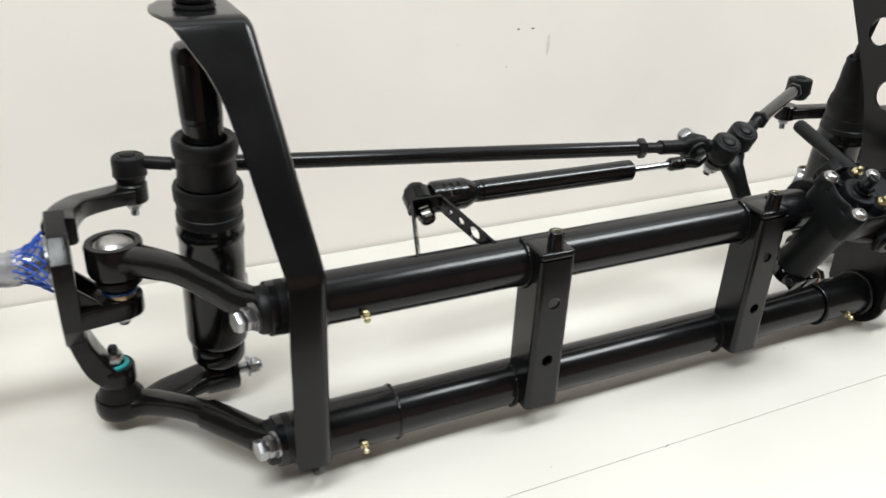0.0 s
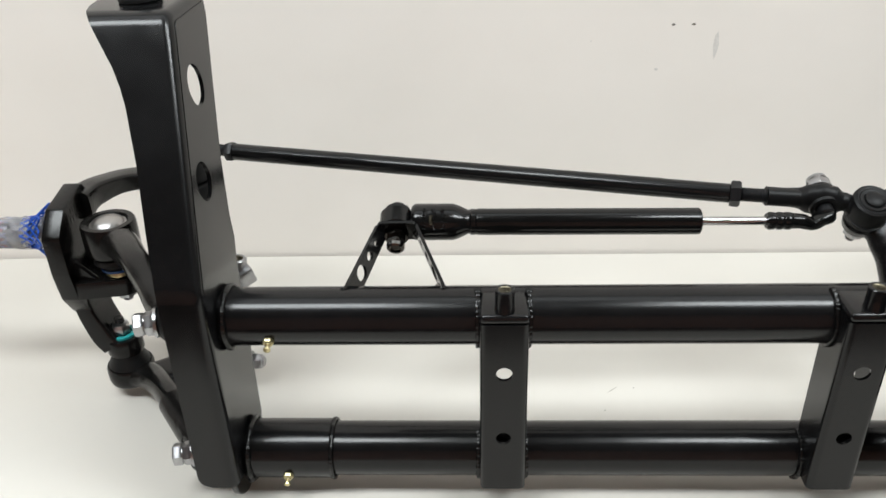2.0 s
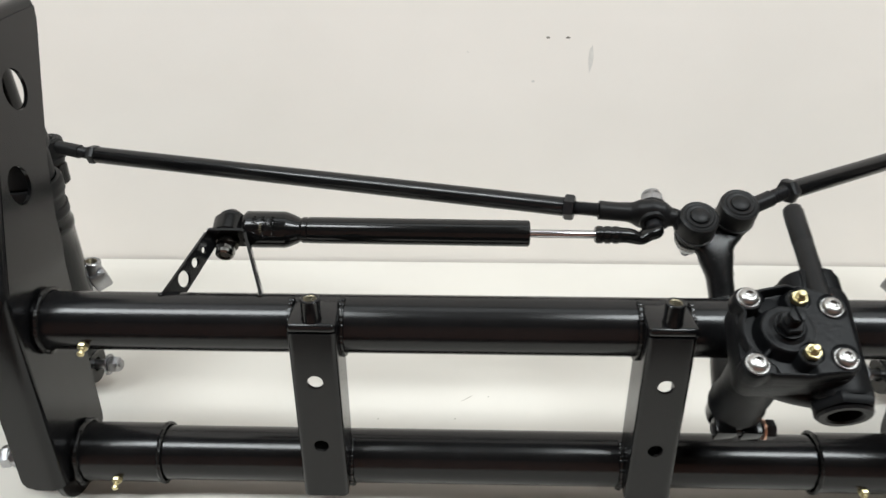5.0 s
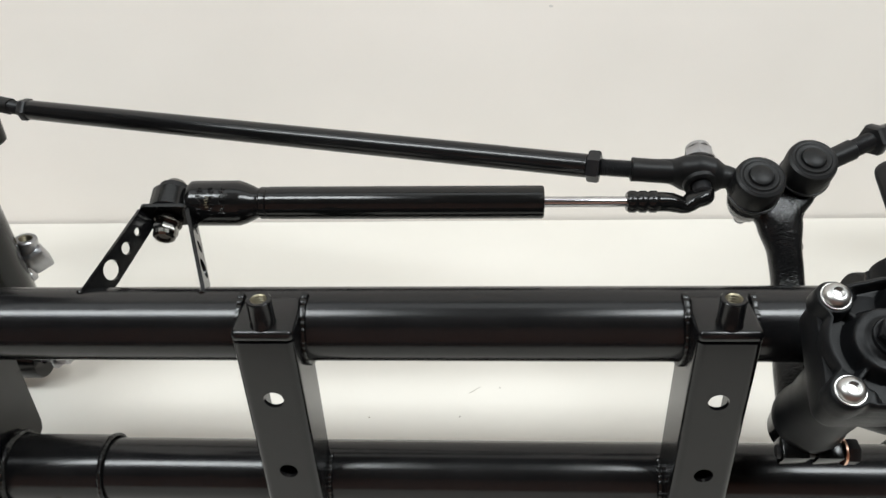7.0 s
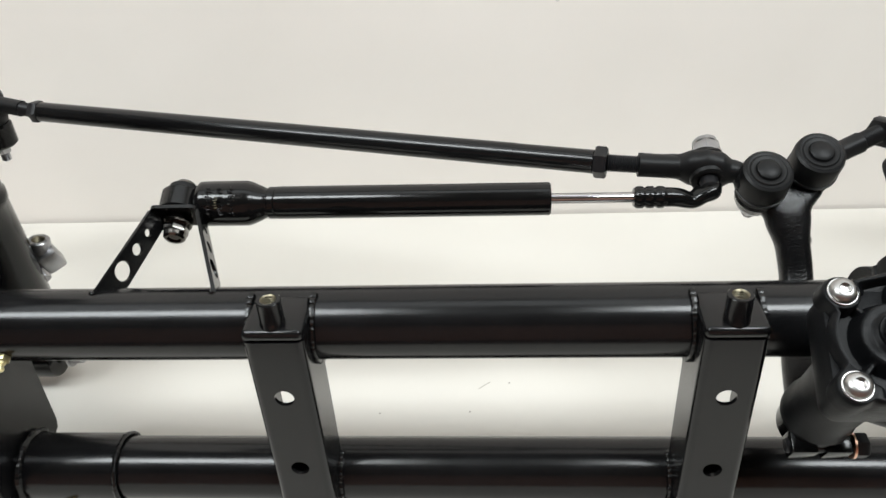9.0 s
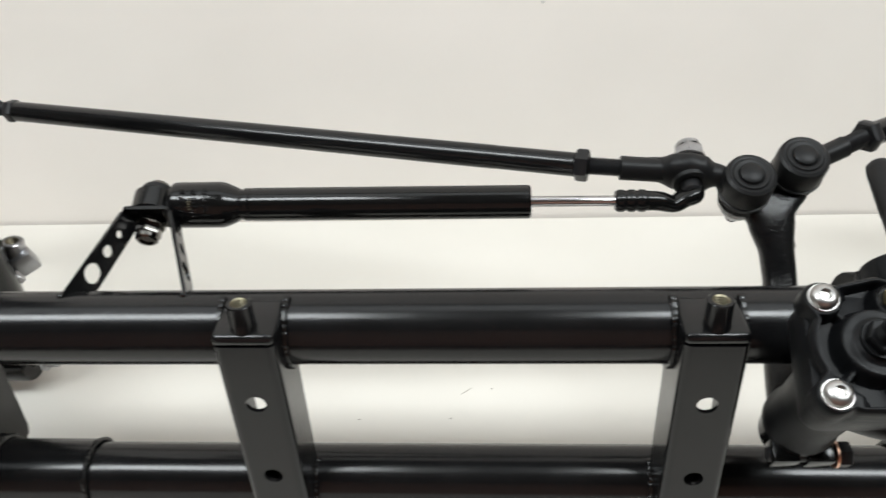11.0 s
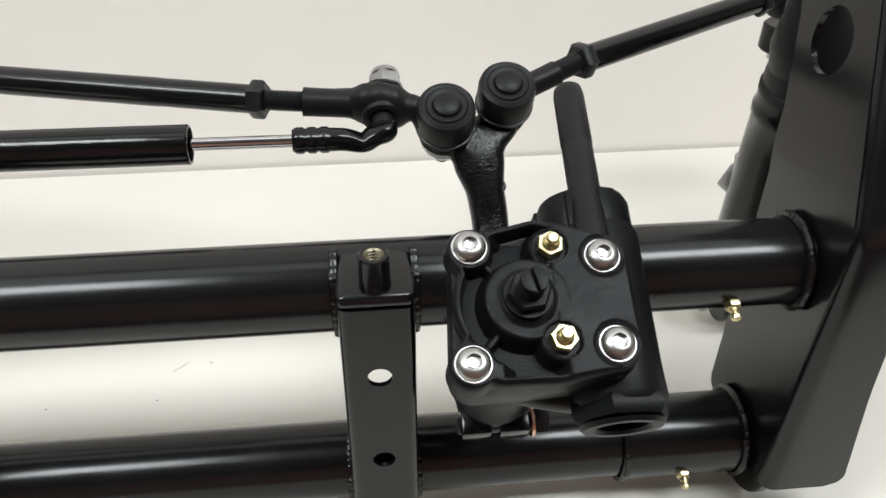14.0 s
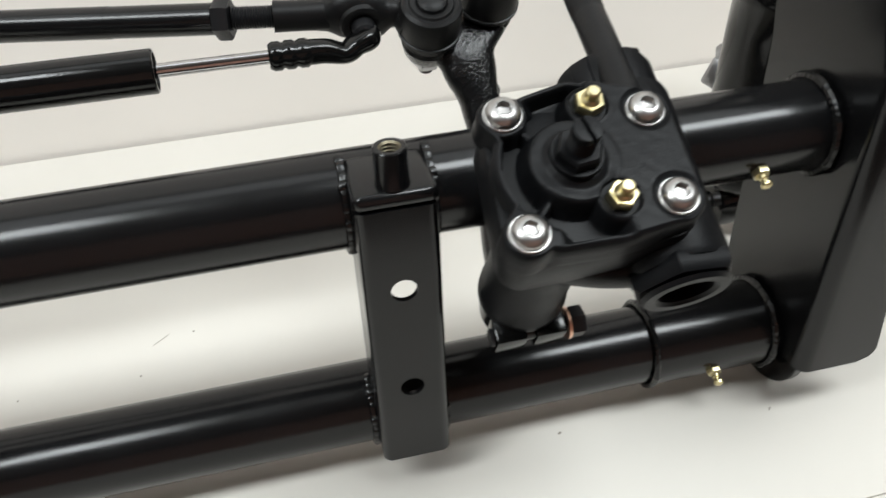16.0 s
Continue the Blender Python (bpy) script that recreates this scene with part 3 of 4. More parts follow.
    part("cross_bolt", bm, ZINC, ob)
    bm = bmesh.new()
    lathe(bm, [(0.0058, 0), (0.0118, 0), (0.0118, 0.002), (0.0058, 0.002)], c - Vector((s * 0.030, 0, 0)), (-s, 0, 0), 28)
    part("washer", bm, ZINC, ob)
    bm = bmesh.new()
    hexagon(bm, c - Vector((s * 0.0325, 0, 0)), (-s, 0, 0), 0.0165, 0.0085, turn=20)
    lathe(bm, [(0.0083, 0.0085), (0.0078, 0.0105), (0.0060, 0.0115)], c - Vector((s * 0.0325, 0, 0)), (-s, 0, 0), 24)
    part("nut", bm, ZINC, ob)
    bm = bmesh.new()
    hexagon(bm, c + Vector((s * 0.022, 0, 0)), (s, 0, 0), 0.0165, 0.007)
    part("bolt_head", bm, DARKNUT, ob)
    # air fitting on the back of the body
    fit_at = Vector((-0.4255, 0.2030, 0.125)) if s < 0 else Vector((0.4430, 0.2060, 0.128))
    lift = Vector((-s * 0.12, 0.05, 1)).normalized()
    bm = bmesh.new()
    block(bm, Matrix.Translation(fit_at + Vector((-s * 0.004, 0, 0.000))) @ pose(0, 0, 0, 14, s * 18, 35), (0.019, 0.017, 0.023), 0.003)
    lathe(bm, [(0.0062, 0.018), (0.0092, 0.018), (0.0100, 0.0170), (0.0100, -0.008), (0, -0.008)], fit_at + Vector((s * 0.003, 0, 0.003)), lift, 26)
    hexagon(bm, fit_at + Vector((s * 0.014, -0.010, -0.018)), (-s * 0.8, 0.5, 0.55), 0.017, 0.014)
    fitting = part("air_fitting", bm, ZINC, ob, "zinc elbow fitting with an open thread")
    bm = bmesh.new()
    prof = [(0, 0.008)] + [q for k in range(6) for q in ((0.0062, 0.008 + k * 0.0017), (0.0052, 0.0088 + k * 0.0017))] + [(0.0062, 0.018)]
    lathe(bm, prof, fit_at + Vector((s * 0.003, 0, 0.003)), lift, 22)
    part("thread", bm, OLDSTEEL, fitting)


for s in (-1, 1):
    shock(s)


# ---- suspension arms ----
def ball_cup(bm, at, axis, r, h):
    lathe(bm, [(0.010, -0.002), (r * 0.80, 0), (r * 0.95, 0.003), (r, 0.008), (r, h - 0.003), (r * 0.95, h), (r * 0.74, h), (r * 0.70, h - 0.003), (0, h - 0.004)], at, axis, 44)


def arm_pivot(ob, s, y, z):
    bm = bmesh.new()
    lathe(bm, [(0.010, 0), (0.0225, 0), (0.0255, 0.002), (0.0255, 0.010), (0.0225, 0.012), (0.0215, 0.015), (0.0225, 0.017), (0.0225, 0.024), (0.0205, 0.027), (0, 0.027)], (s * 0.412, y, z), (s, 0, 0), 44)
    part("pivot_boss", bm, RUBBER, ob)


def pinch_bolt(ob, s, at, d):
    bm = bmesh.new()
    run = Vector(d).normalized()
    hexagon(bm, at + run * 0.0045, d, 0.0190, 0.0075, turn=10)
    lathe(bm, [(0.0086, 0.0115), (0.0086, 0.0128), (0.0092, 0.0130)], at, d, 24)
    hexagon(bm, at + run * 0.0128, d, 0.0185, 0.0085, turn=22)
    part("bolt", bm, ZINC, ob, "shiny zinc hexagon bolt and lock nut")
    bm = bmesh.new()
    lathe(bm, [(0.004, 0.0015), (0.0132, 0.0015), (0.0132, 0.0043), (0.004, 0.0043)], at, d, 28)
    part("washer", bm, ZINC, ob)


def upper_arm(s):
    bj = Vector((s * 0.543, 0.174, 0.172))
    ob = thing("upper_suspension_arm", (s * 0.43, UY, UZ), "black forged upper trailing arm with a silver capped ball joint", "suspension arm", "suspension arms")
    arm_pivot(ob, s, UY, UZ)
    bm = bmesh.new()
    sweep(bm, [(s * 0.430, UY, UZ), (s * 0.447, 0.048, 0.189), (s * 0.467, 0.074, 0.195), (s * 0.490, 0.104, 0.200), (s * 0.519, 0.145, 0.195), bj + Vector((-s * 0.004, -0.004, 0.018))],
          [(0.016, 0.018), (0.0150, 0.0155), (0.0132, 0.0135), (0.0132, 0.0130), (0.0165, 0.0145), (0.020, 0.014)], seg=24)
    part("arm", bm, ARM, ob)
    bm = bmesh.new()
    ball_cup(bm, bj, (0, 0, 1), 0.0275, 0.036)
    cup = part("ball_joint", bm, ARM, ob)
    bm = bmesh.new()
    lathe(bm, [(0.0190, 0.0315), (0.0180, 0.0335), (0.0165, 0.0335), (0.0140, 0.0370), (0.008, 0.0392), (0, 0.0398)], bj, (0, 0, 1), 36)
    part("cap", bm, STEEL, cup, "domed silver cap")
    bm = bmesh.new()
    lathe(bm, [(0.014, 0.001), (0.0215, -0.002), (0.0225, -0.008), (0.0165, -0.013), (0.0150, -0.017), (0.012, -0.019), (0, -0.019)], bj, (0, 0, 1), 36)
    part("boot", bm, RUBBER, cup)
    bm = bmesh.new()
    lathe(bm, [(0.0148, -0.0150), (0.0172, -0.0152), (0.0172, -0.0175), (0.0148, -0.0177)], bj, (0, 0, 1), 32)
    part("boot_ring", bm, BLUERING, cup, "blue boot ring")
    bm = bmesh.new()
    lathe(bm, [(0, -0.018), (0.0130, -0.018), (0.0140, -0.020), (0.0140, -0.024), (0, -0.024)], bj, (0, 0, 1), 32)
    part("eccentric_bush", bm, BRASS, cup, "yellow plated camber bush")
    pinch_bolt(ob, s, Vector((s * 0.441, 0.022, 0.187)), Vector((s, -0.25, 0.0)))


def lower_arm(s):
    bj = Vector((s * 0.559, 0.176, 0.0060))
    ob = thing("lower_suspension_arm", (s * 0.43, LY, LZ), "black forged lower trailing arm with a ball joint and shock mount", "suspension arm", "suspension arms")
    arm_pivot(ob, s, LY, LZ)
    bm = bmesh.new()
    sweep(bm, [(s * 0.430, LY, LZ), (s * 0.447, 0.050, 0.036), (s * 0.472, 0.084, 0.037), (s * 0.499, 0.119, 0.033), (s * 0.528, 0.156, 0.022), bj + Vector((-s * 0.004, -0.004, 0.012))],
          [(0.016, 0.018), (0.0145, 0.0150), (0.0125, 0.0125), (0.0122, 0.0118), (0.0150, 0.0120), (0.020, 0.012)], seg=24)
    part("arm", bm, ARM, ob)
    bm = bmesh.new()
    bar(bm, (s * 0.440, 0.041, 0.0355), (s * 0.483, 0.098, 0.0365), 0.0158, 0.0030)
    part("collar", bm, ARM, ob, "thicker forged collar of the arm")
    bm = bmesh.new()
    sweep(bm, [(s * 0.533, 0.165, 0.020), (s * 0.505, 0.172, 0.022), (s * 0.470, 0.177, 0.026)], [(0.016, 0.006), (0.022, 0.007), (0.019, 0.011)], seg=18, e=0.5)
    part("shock_mount", bm, ARM, ob)
    bm = bmesh.new()
    ball_cup(bm, bj, (0, 0, 1), 0.0255, 0.023)
    cup = part("ball_joint", bm, ARM, ob)
    bm = bmesh.new()
    lathe(bm, [(0.019, 0.020), (0.0220, 0.022), (0.0222, 0.026), (0.0185, 0.032), (0.0172, 0.040), (0, 0.040)], bj, (0, 0, 1), 36)
    part("boot", bm, RUBBER, cup)
    bm = bmesh.new()
    lathe(bm, [(0.0212, 0.0212), (0.0224, 0.0217), (0.0224, 0.0228), (0.0212, 0.0233)], bj, (0, 0, 1), 40)
    part("boot_ring", bm, BLUERING, cup, "blue boot ring")
    pinch_bolt(ob, s, Vector((s * 0.431, 0.014, 0.046)), Vector((s, -0.20, 0.0)))


for s in (-1, 1):
    upper_arm(s)
    lower_arm(s)


# ---- steering knuckles ----
def knuckle(s):
    ob = thing("steering_knuckle", (s * 0.595, 0.182, 0.04), "black forged steering knuckle holding both ball joints", "steering knuckle", "steering knuckles")
    m = Matrix(((0, 0, s, s * 0.5815), (1, 0, 0, 0), (0, 1, 0, 0), (0, 0, 0, 1)))
    bm = bmesh.new()
    out = rounded([(0.150, 0.128), (0.145, 0.160), (0.145, 0.202), (0.168, 0.224), (0.215, 0.232), (0.232, 0.212), (0.230, 0.150), (0.212, 0.106), (0.166, 0.102)], [0.006] * 9, 3)
    plate(bm, out, [], m, 0.019, bevel=0.0025)
    body = part("body", bm, ARM, ob)
    bm = bmesh.new()
    text_bars(bm, Matrix(((0, 0, -s, s * 0.5813), (s, 0, 0, 0.150 if s > 0 else 0.214), (0, 1, 0, 0.216), (0, 0, 0, 1))), 2, 0.036, 0.006, 0.009, 3)
    part("cast_marks", bm, ARM, body)
    # upper lug, lower lug
    bj = Vector((s * 0.543, 0.178, 0.148))
    bm = bmesh.new()
    plate(bm, hull([(bj.x, bj.y, 0.0215), (s * 0.580, 0.168, 0.018), (s * 0.580, 0.195, 0.018)]), [], Matrix.Translation((0, 0, 0.127)), 0.020, bevel=0.002)
    part("upper_lug", bm, ARM, ob)
    for y in (0.158, 0.2):
        bm = bmesh.new()
        plate(bm, [(0, 0), (0.030, 0), (0, 0.030)], [], Matrix.Translation((s * 0.589, y, 0.145)) @ Matrix(((-s, 0, 0, 0), (0, 0, 1, 0), (0, 1, 0, 0), (0, 0, 0, 1))), 0.006, bevel=0.001)
        part("web", bm, ARM, ob)
    bm = bmesh.new()
    lathe(bm, thread(0.0052, 0.0, 0.012), bj + Vector((0, 0, -0.036)), (0, 0, 1), 16)
    hexagon(bm, bj + Vector((0, 0, -0.031)), (0, 0, 1), 0.017, 0.010)
    part("nut", bm, ZINC, ob)
    lj = Vector((s * 0.559, 0.176, 0.0455))
    bm = bmesh.new()
    sweep(bm, [(s * 0.590, 0.188, 0.122), (s * 0.587, 0.185, 0.098), (s * 0.576, 0.180, 0.070), (s * 0.566, 0.177, 0.056)], [(0.025, 0.010), (0.022, 0.010), (0.020, 0.012), (0.019, 0.0115)], up=(1, 0, 0.3), seg=32, e=0.22)
    part("lower_leg", bm, ARM, ob)
    bm = bmesh.new()
    lathe(bm, [(0, 0), (0.0185, 0), (0.0195, 0.002), (0.0195, 0.019), (0.0180, 0.021), (0.0135, 0.021), (0, 0.0205)], lj, (0, 0, 1), 36)
    part("lower_lug", bm, ARM, ob)
    bm = bmesh.new()
    lathe(bm, [(0.010, 0.0205), (0.0142, 0.0208), (0.0142, 0.0235), (0.010, 0.0238)], lj, (0, 0, 1), 32)
    part("ring", bm, TEAL, ob, "teal nylon ring")
    bm = bmesh.new()
    hexagon(bm, lj + Vector((0, 0, 0.0225)), (0, 0, 1), 0.0165, 0.010)
    lathe(bm, [(0.0090, 0.0325), (0.0082, 0.0355), (0.0060, 0.0365), (0, 0.0366)], lj, (0, 0, 1), 24)
    part("nut", bm, ZINC, ob)
    bm = bmesh.new()
    lathe(bm, thread(0.0050, 0.033, 0.043), lj, (0, 0, 1), 16)
    part("stud", bm, DARKNUT, ob)
    # steering arm to the tie rod
    tie = Vector((s * 0.509, 0.322, 0.226))
    bm = bmesh.new()
    sweep(bm, [(s * 0.588, 0.205, 0.210), (s * 0.585, 0.236, 0.210), (s * 0.570, 0.274, 0.206), (s * 0.541, 0.302, 0.200), (s * 0.516, 0.318, 0.196)], [(0.016, 0.015), (0.0145, 0.0125), (0.0140, 0.0105), (0.0150, 0.0095), (0.0165, 0.0095)], seg=28, e=0.35)
    part("steering_arm", bm, ARM, ob)
    bm = bmesh.new()
    lathe(bm, [(0, 0), (0.015, 0), (0.017, 0.002), (0.017, 0.022), (0.015, 0.024), (0, 0.024)], tie + Vector((0, 0, -0.041)), (0, 0, 1), 32)
    part("arm_eye", bm, ARM, ob)
    bm = bmesh.new()
    hexagon(bm, tie + Vector((0, 0, -0.049)), (0, 0, 1), 0.014, 0.008)
    lathe(bm, thread(0.0048, 0.0, 0.010), tie + Vector((0, 0, -0.058)), (0, 0, 1), 14)
    part("tie_nut", bm, ZINC, ob)
    # stub axle
    bm = bmesh.new()
    lathe(bm, [(0, 0), (0.026, 0), (0.025, 0.004), (0.0155, 0.008), (0.0150, 0.045), (0.0115, 0.050), (0.0110, 0.110), (0.008, 0.113), (0.008, 0.135), (0, 0.136)], (s * 0.599, 0.178, 0.194), (s, 0, -0.03), 32)
    part("stub_axle", bm, ZINC, ob)


for s in (-1, 1):
    knuckle(s)


def axle_wrapping():
    """Blue protective net and crinkled clear film over the stub axle."""
    at, d = Vector((-0.602, 0.178, 0.194)), Vector((-1, 0, -0.03)).normalized()
    net = thing("protective_net", at, "blue plastic mesh sleeve stretched over the stub axle", "mesh sleeve")
    m = Matrix.Translation(at) @ facing(d)
    for turn in (-1, 1):
        for k in range(14):
            pts = []
            for i in range(9):
                h = 0.001 + i * 0.0036
                a = 2 * math.pi * k / 14 + turn * i * 0.15
                r = 0.0150 + 0.0150 * (1 - i / 8) ** 2 + 0.0012 * noise.noise(Vector((k * 2.3, i * 0.9, turn)))
                pts.append(m @ Vector((r * math.cos(a), r * math.sin(a), h)))
            bm = bmesh.new()
            sweep(bm, pts, [(0.0010, 0.0010)] * 9, up=(0.13, 0.31, 0.94), seg=6, steps=2)
            part("strand", bm, BLUENET, net)
    film = thing("plastic_wrap", at + d * 0.03, "crinkled clear plastic film wrapped round the stub axle", "plastic wrap")
    for lay, (r0, seed) in enumerate(((0.0148, 2), (0.0168, 5))):
        bm = bmesh.new()
        rings = []
        for i in range(42):
            h = 0.020 + i * 0.0038
            ring = []
            for k in range(40):
                a = 2 * math.pi * k / 40
                n1 = noise.noise(Vector((math.cos(a) * 2.2, math.sin(a) * 2.2, h * 90 + seed * 9)))
                n2 = noise.noise(Vector((math.cos(a) * 6, math.sin(a) * 6, h * 260 + seed)))
                r = r0 * (1 + 0.14 * n1 + 0.12 * n2) - 0.0015 * min(1, i / 20)
                ring.append(bm.verts.new(m @ Vector((r * math.cos(a), r * math.sin(a), h))))
            rings.append(ring)
        for a, b in zip(rings, rings[1:]):
            for k in range(40):
                bm.faces.new((a[k], a[(k + 1) % 40], b[(k + 1) % 40], b[k]))
        part("film_layer", bm, FILM, film, angle=12)
    for name, mat, h0, h1, count, turn in (("pale_net", PALENET, 0.022, 0.100, 11, 0.30), ("pink_net", PINKNET, 0.048, 0.150, 9, 0.30)):
        bm = bmesh.new()
        for way in (-1, 1):
            for k in range(count):
                pts = []
                for i in range(9):
                    a = 2 * math.pi * k / count + way * i * turn
                    r = 0.0128 + 0.0008 * noise.noise(Vector((k * 3.1, i * 1.7, way)))
                    pts.append(m @ Vector((r * math.cos(a), r * math.sin(a), h0 + (h1 - h0) * i / 8)))
                sweep(bm, pts, [(0.0008, 0.0008)] * 9, up=(0.13, 0.31, 0.94), seg=5, steps=2)
        part(name, bm, mat, film)


axle_wrapping()

# ---- steering box ----
BOX = Vector((0.217, -0.054, 0.240))
BU, BV, BN = Vector((1, 0, 0)), Vector((0, 0.887, 0.462)), Vector((0, -0.462, 0.887))
BM = Matrix.Translation(BOX) @ Matrix((BU.to_tuple() + (0,), BV.to_tuple() + (0,), BN.to_tuple() + (0,), (0, 0, 0, 1))).transposed()
BOLTS = ((-0.0285, 0.0275), (0.0310, 0.0200), (-0.0320, -0.0265), (0.0310, -0.0215))


PORTS = ((0.0075, 0.0255), (0.0075, -0.0185))


def on_box(u, v, n=0.0):
    return BM @ Vector((u, v, n))


def smooth_step(a, b, x):
    q = min(1.0, max(0.0, (x - a) / (b - a)))
    return q * q * (3 - 2 * q)


def blend_max(a, b, k=0.0014):
    q = max(k - abs(a - b), 0.0) / k
    return max(a, b) + q * q * k * 0.25


def cover_height(u, v, inset):
    """The cast cover's relief: rim, sunk channel, hub, flat pad, ports, ribs and sunk bolt seats."""
    floor_h = -0.0062
    du, dv = u + 0.0055, v - 0.0012
    dist = math.hypot(du, dv)
    ring = smooth_step(0.0286, 0.0308, dist) * (1 - smooth_step(-0.020, -0.011, u))
    h = floor_h + (0.0040 - floor_h) * max(1 - smooth_step(0.0026, 0.0050, inset), ring)
    hub = floor_h + (0.0064 - floor_h) * (1 - smooth_step(0.0180, 0.0232, dist)) + 0.0020 * (1 - smooth_step(0.0105, 0.0140, dist))
    h = blend_max(h, hub)
    pad = floor_h + (0.0063 - floor_h) * smooth_step(0.0000, 0.0070, u - 0.10 * abs(v))
    h = blend_max(h, pad)
    for pu, pv in PORTS:
        q = math.hypot(u - pu, v - pv)
        h = blend_max(h, floor_h + (0.0060 - floor_h) * (1 - smooth_step(0.0088, 0.0122, q)))
    for bu, bv in BOLTS:
        q = math.hypot(u - bu, v - bv)
        if bu < 0:
            h = blend_max(h, floor_h + (0.0045 - floor_h) * (1 - smooth_step(0.0094, 0.0118, q)))
            length = math.hypot(bu + 0.0055, bv)
            ax, ay = (bu + 0.0055) / length, (bv - 0.0012) / length
            along, off = du * ax + dv * ay, abs(-du * ay + dv * ax)
            if 0 < along < length:
                h = blend_max(h, floor_h + 0.0078 * (1 - smooth_step(0.0008, 0.0032, off)))
        w = smooth_step(0.0094, 0.0108, q)
        h = 0.0044 + (h - 0.0044) * w
    q = min(math.hypot(u - pu, v - pv) for pu, pv in PORTS)
    if q < 0.0082:
        h = min(h, 0.0050)
    h -= 0.0022 * (1 - smooth_step(0.0, 0.0022, inset)) ** 2
    return h + 0.00012 * noise.noise(Vector((u * 260, v * 260, 3.0)))


COVER_MID = Vector((-0.002, 0.001))


def reach(poly, way):
    """How far a ray from the cover's middle runs before it leaves a convex outline."""
    far = 0.0
    for a, b in zip(poly, poly[1:] + poly[:1]):
        e, p = Vector(b) - Vector(a), Vector(a) - COVER_MID
        den = way.x * e.y - way.y * e.x
        if abs(den) > 1e-12:
            t, k = (p.x * e.y - p.y * e.x) / den, (p.x * way.y - p.y * way.x) / den
            if t > 0 and -1e-6 <= k <= 1 + 1e-6:
                far = max(far, t)
    return far


def cover_rim():
    """The cover's edge: round on the hub's side, with two bolt ears that stand out, and square on the other."""
    ears = [hull([(u, v, 0.0106), (u * 0.72, v * 0.72, 0.0106)], 40) for u, v in BOLTS if u < 0]
    body = hull([(u, v, 0.0113) for u, v in BOLTS if u > 0] + [(-0.0055, 0.0012, 0.0325), (0.002, 0.0315, 0.0095), (-0.016, 0.0285, 0.0085), (0.005, -0.028, 0.008), (-0.019, -0.0270, 0.0085)], 72)
    ways = [Vector((math.cos(2 * math.pi * k / 288), math.sin(2 * math.pi * k / 288))) for k in range(288)]
    far = [max(reach(shape, way) for shape in ears + [body]) for way in ways]
    for _ in range(3):
        far = [(far[k - 1] + 2 * far[k] + far[(k + 1) % 288]) / 4 for k in range(288)]
    return [COVER_MID + way * r for way, r in zip(ways, far)]


def cast_cover(rim):
    """The cover as rings shrinking from its outline to the hub, with a drafted skirt below."""
    c = COVER_MID
    bm = bmesh.new()
    rings = []
    for grow, n in ((1.014, -0.0100), (1.014, -0.0070), (1.0, -0.0035)):
        rings.append([bm.verts.new(BM @ Vector((*(c + (p - c) * grow), n))) for p in rim])
    for i in range(64):
        f = 1 - i / 64
        ring = []
        for p in rim:
            q = c + (p - c) * f
            ring.append(bm.verts.new(BM @ Vector((q.x, q.y, cover_height(q.x, q.y, (p - q).length * 0.95)))))
        rings.append(ring)
    for a, b in zip(rings, rings[1:]):
        for k in range(len(rim)):
            bm.faces.new((a[k], a[(k + 1) % len(rim)], b[(k + 1) % len(rim)], b[k]))
    bm.faces.new(rings[-1])
    bm.faces.new(list(reversed(rings[0])))
    return bm


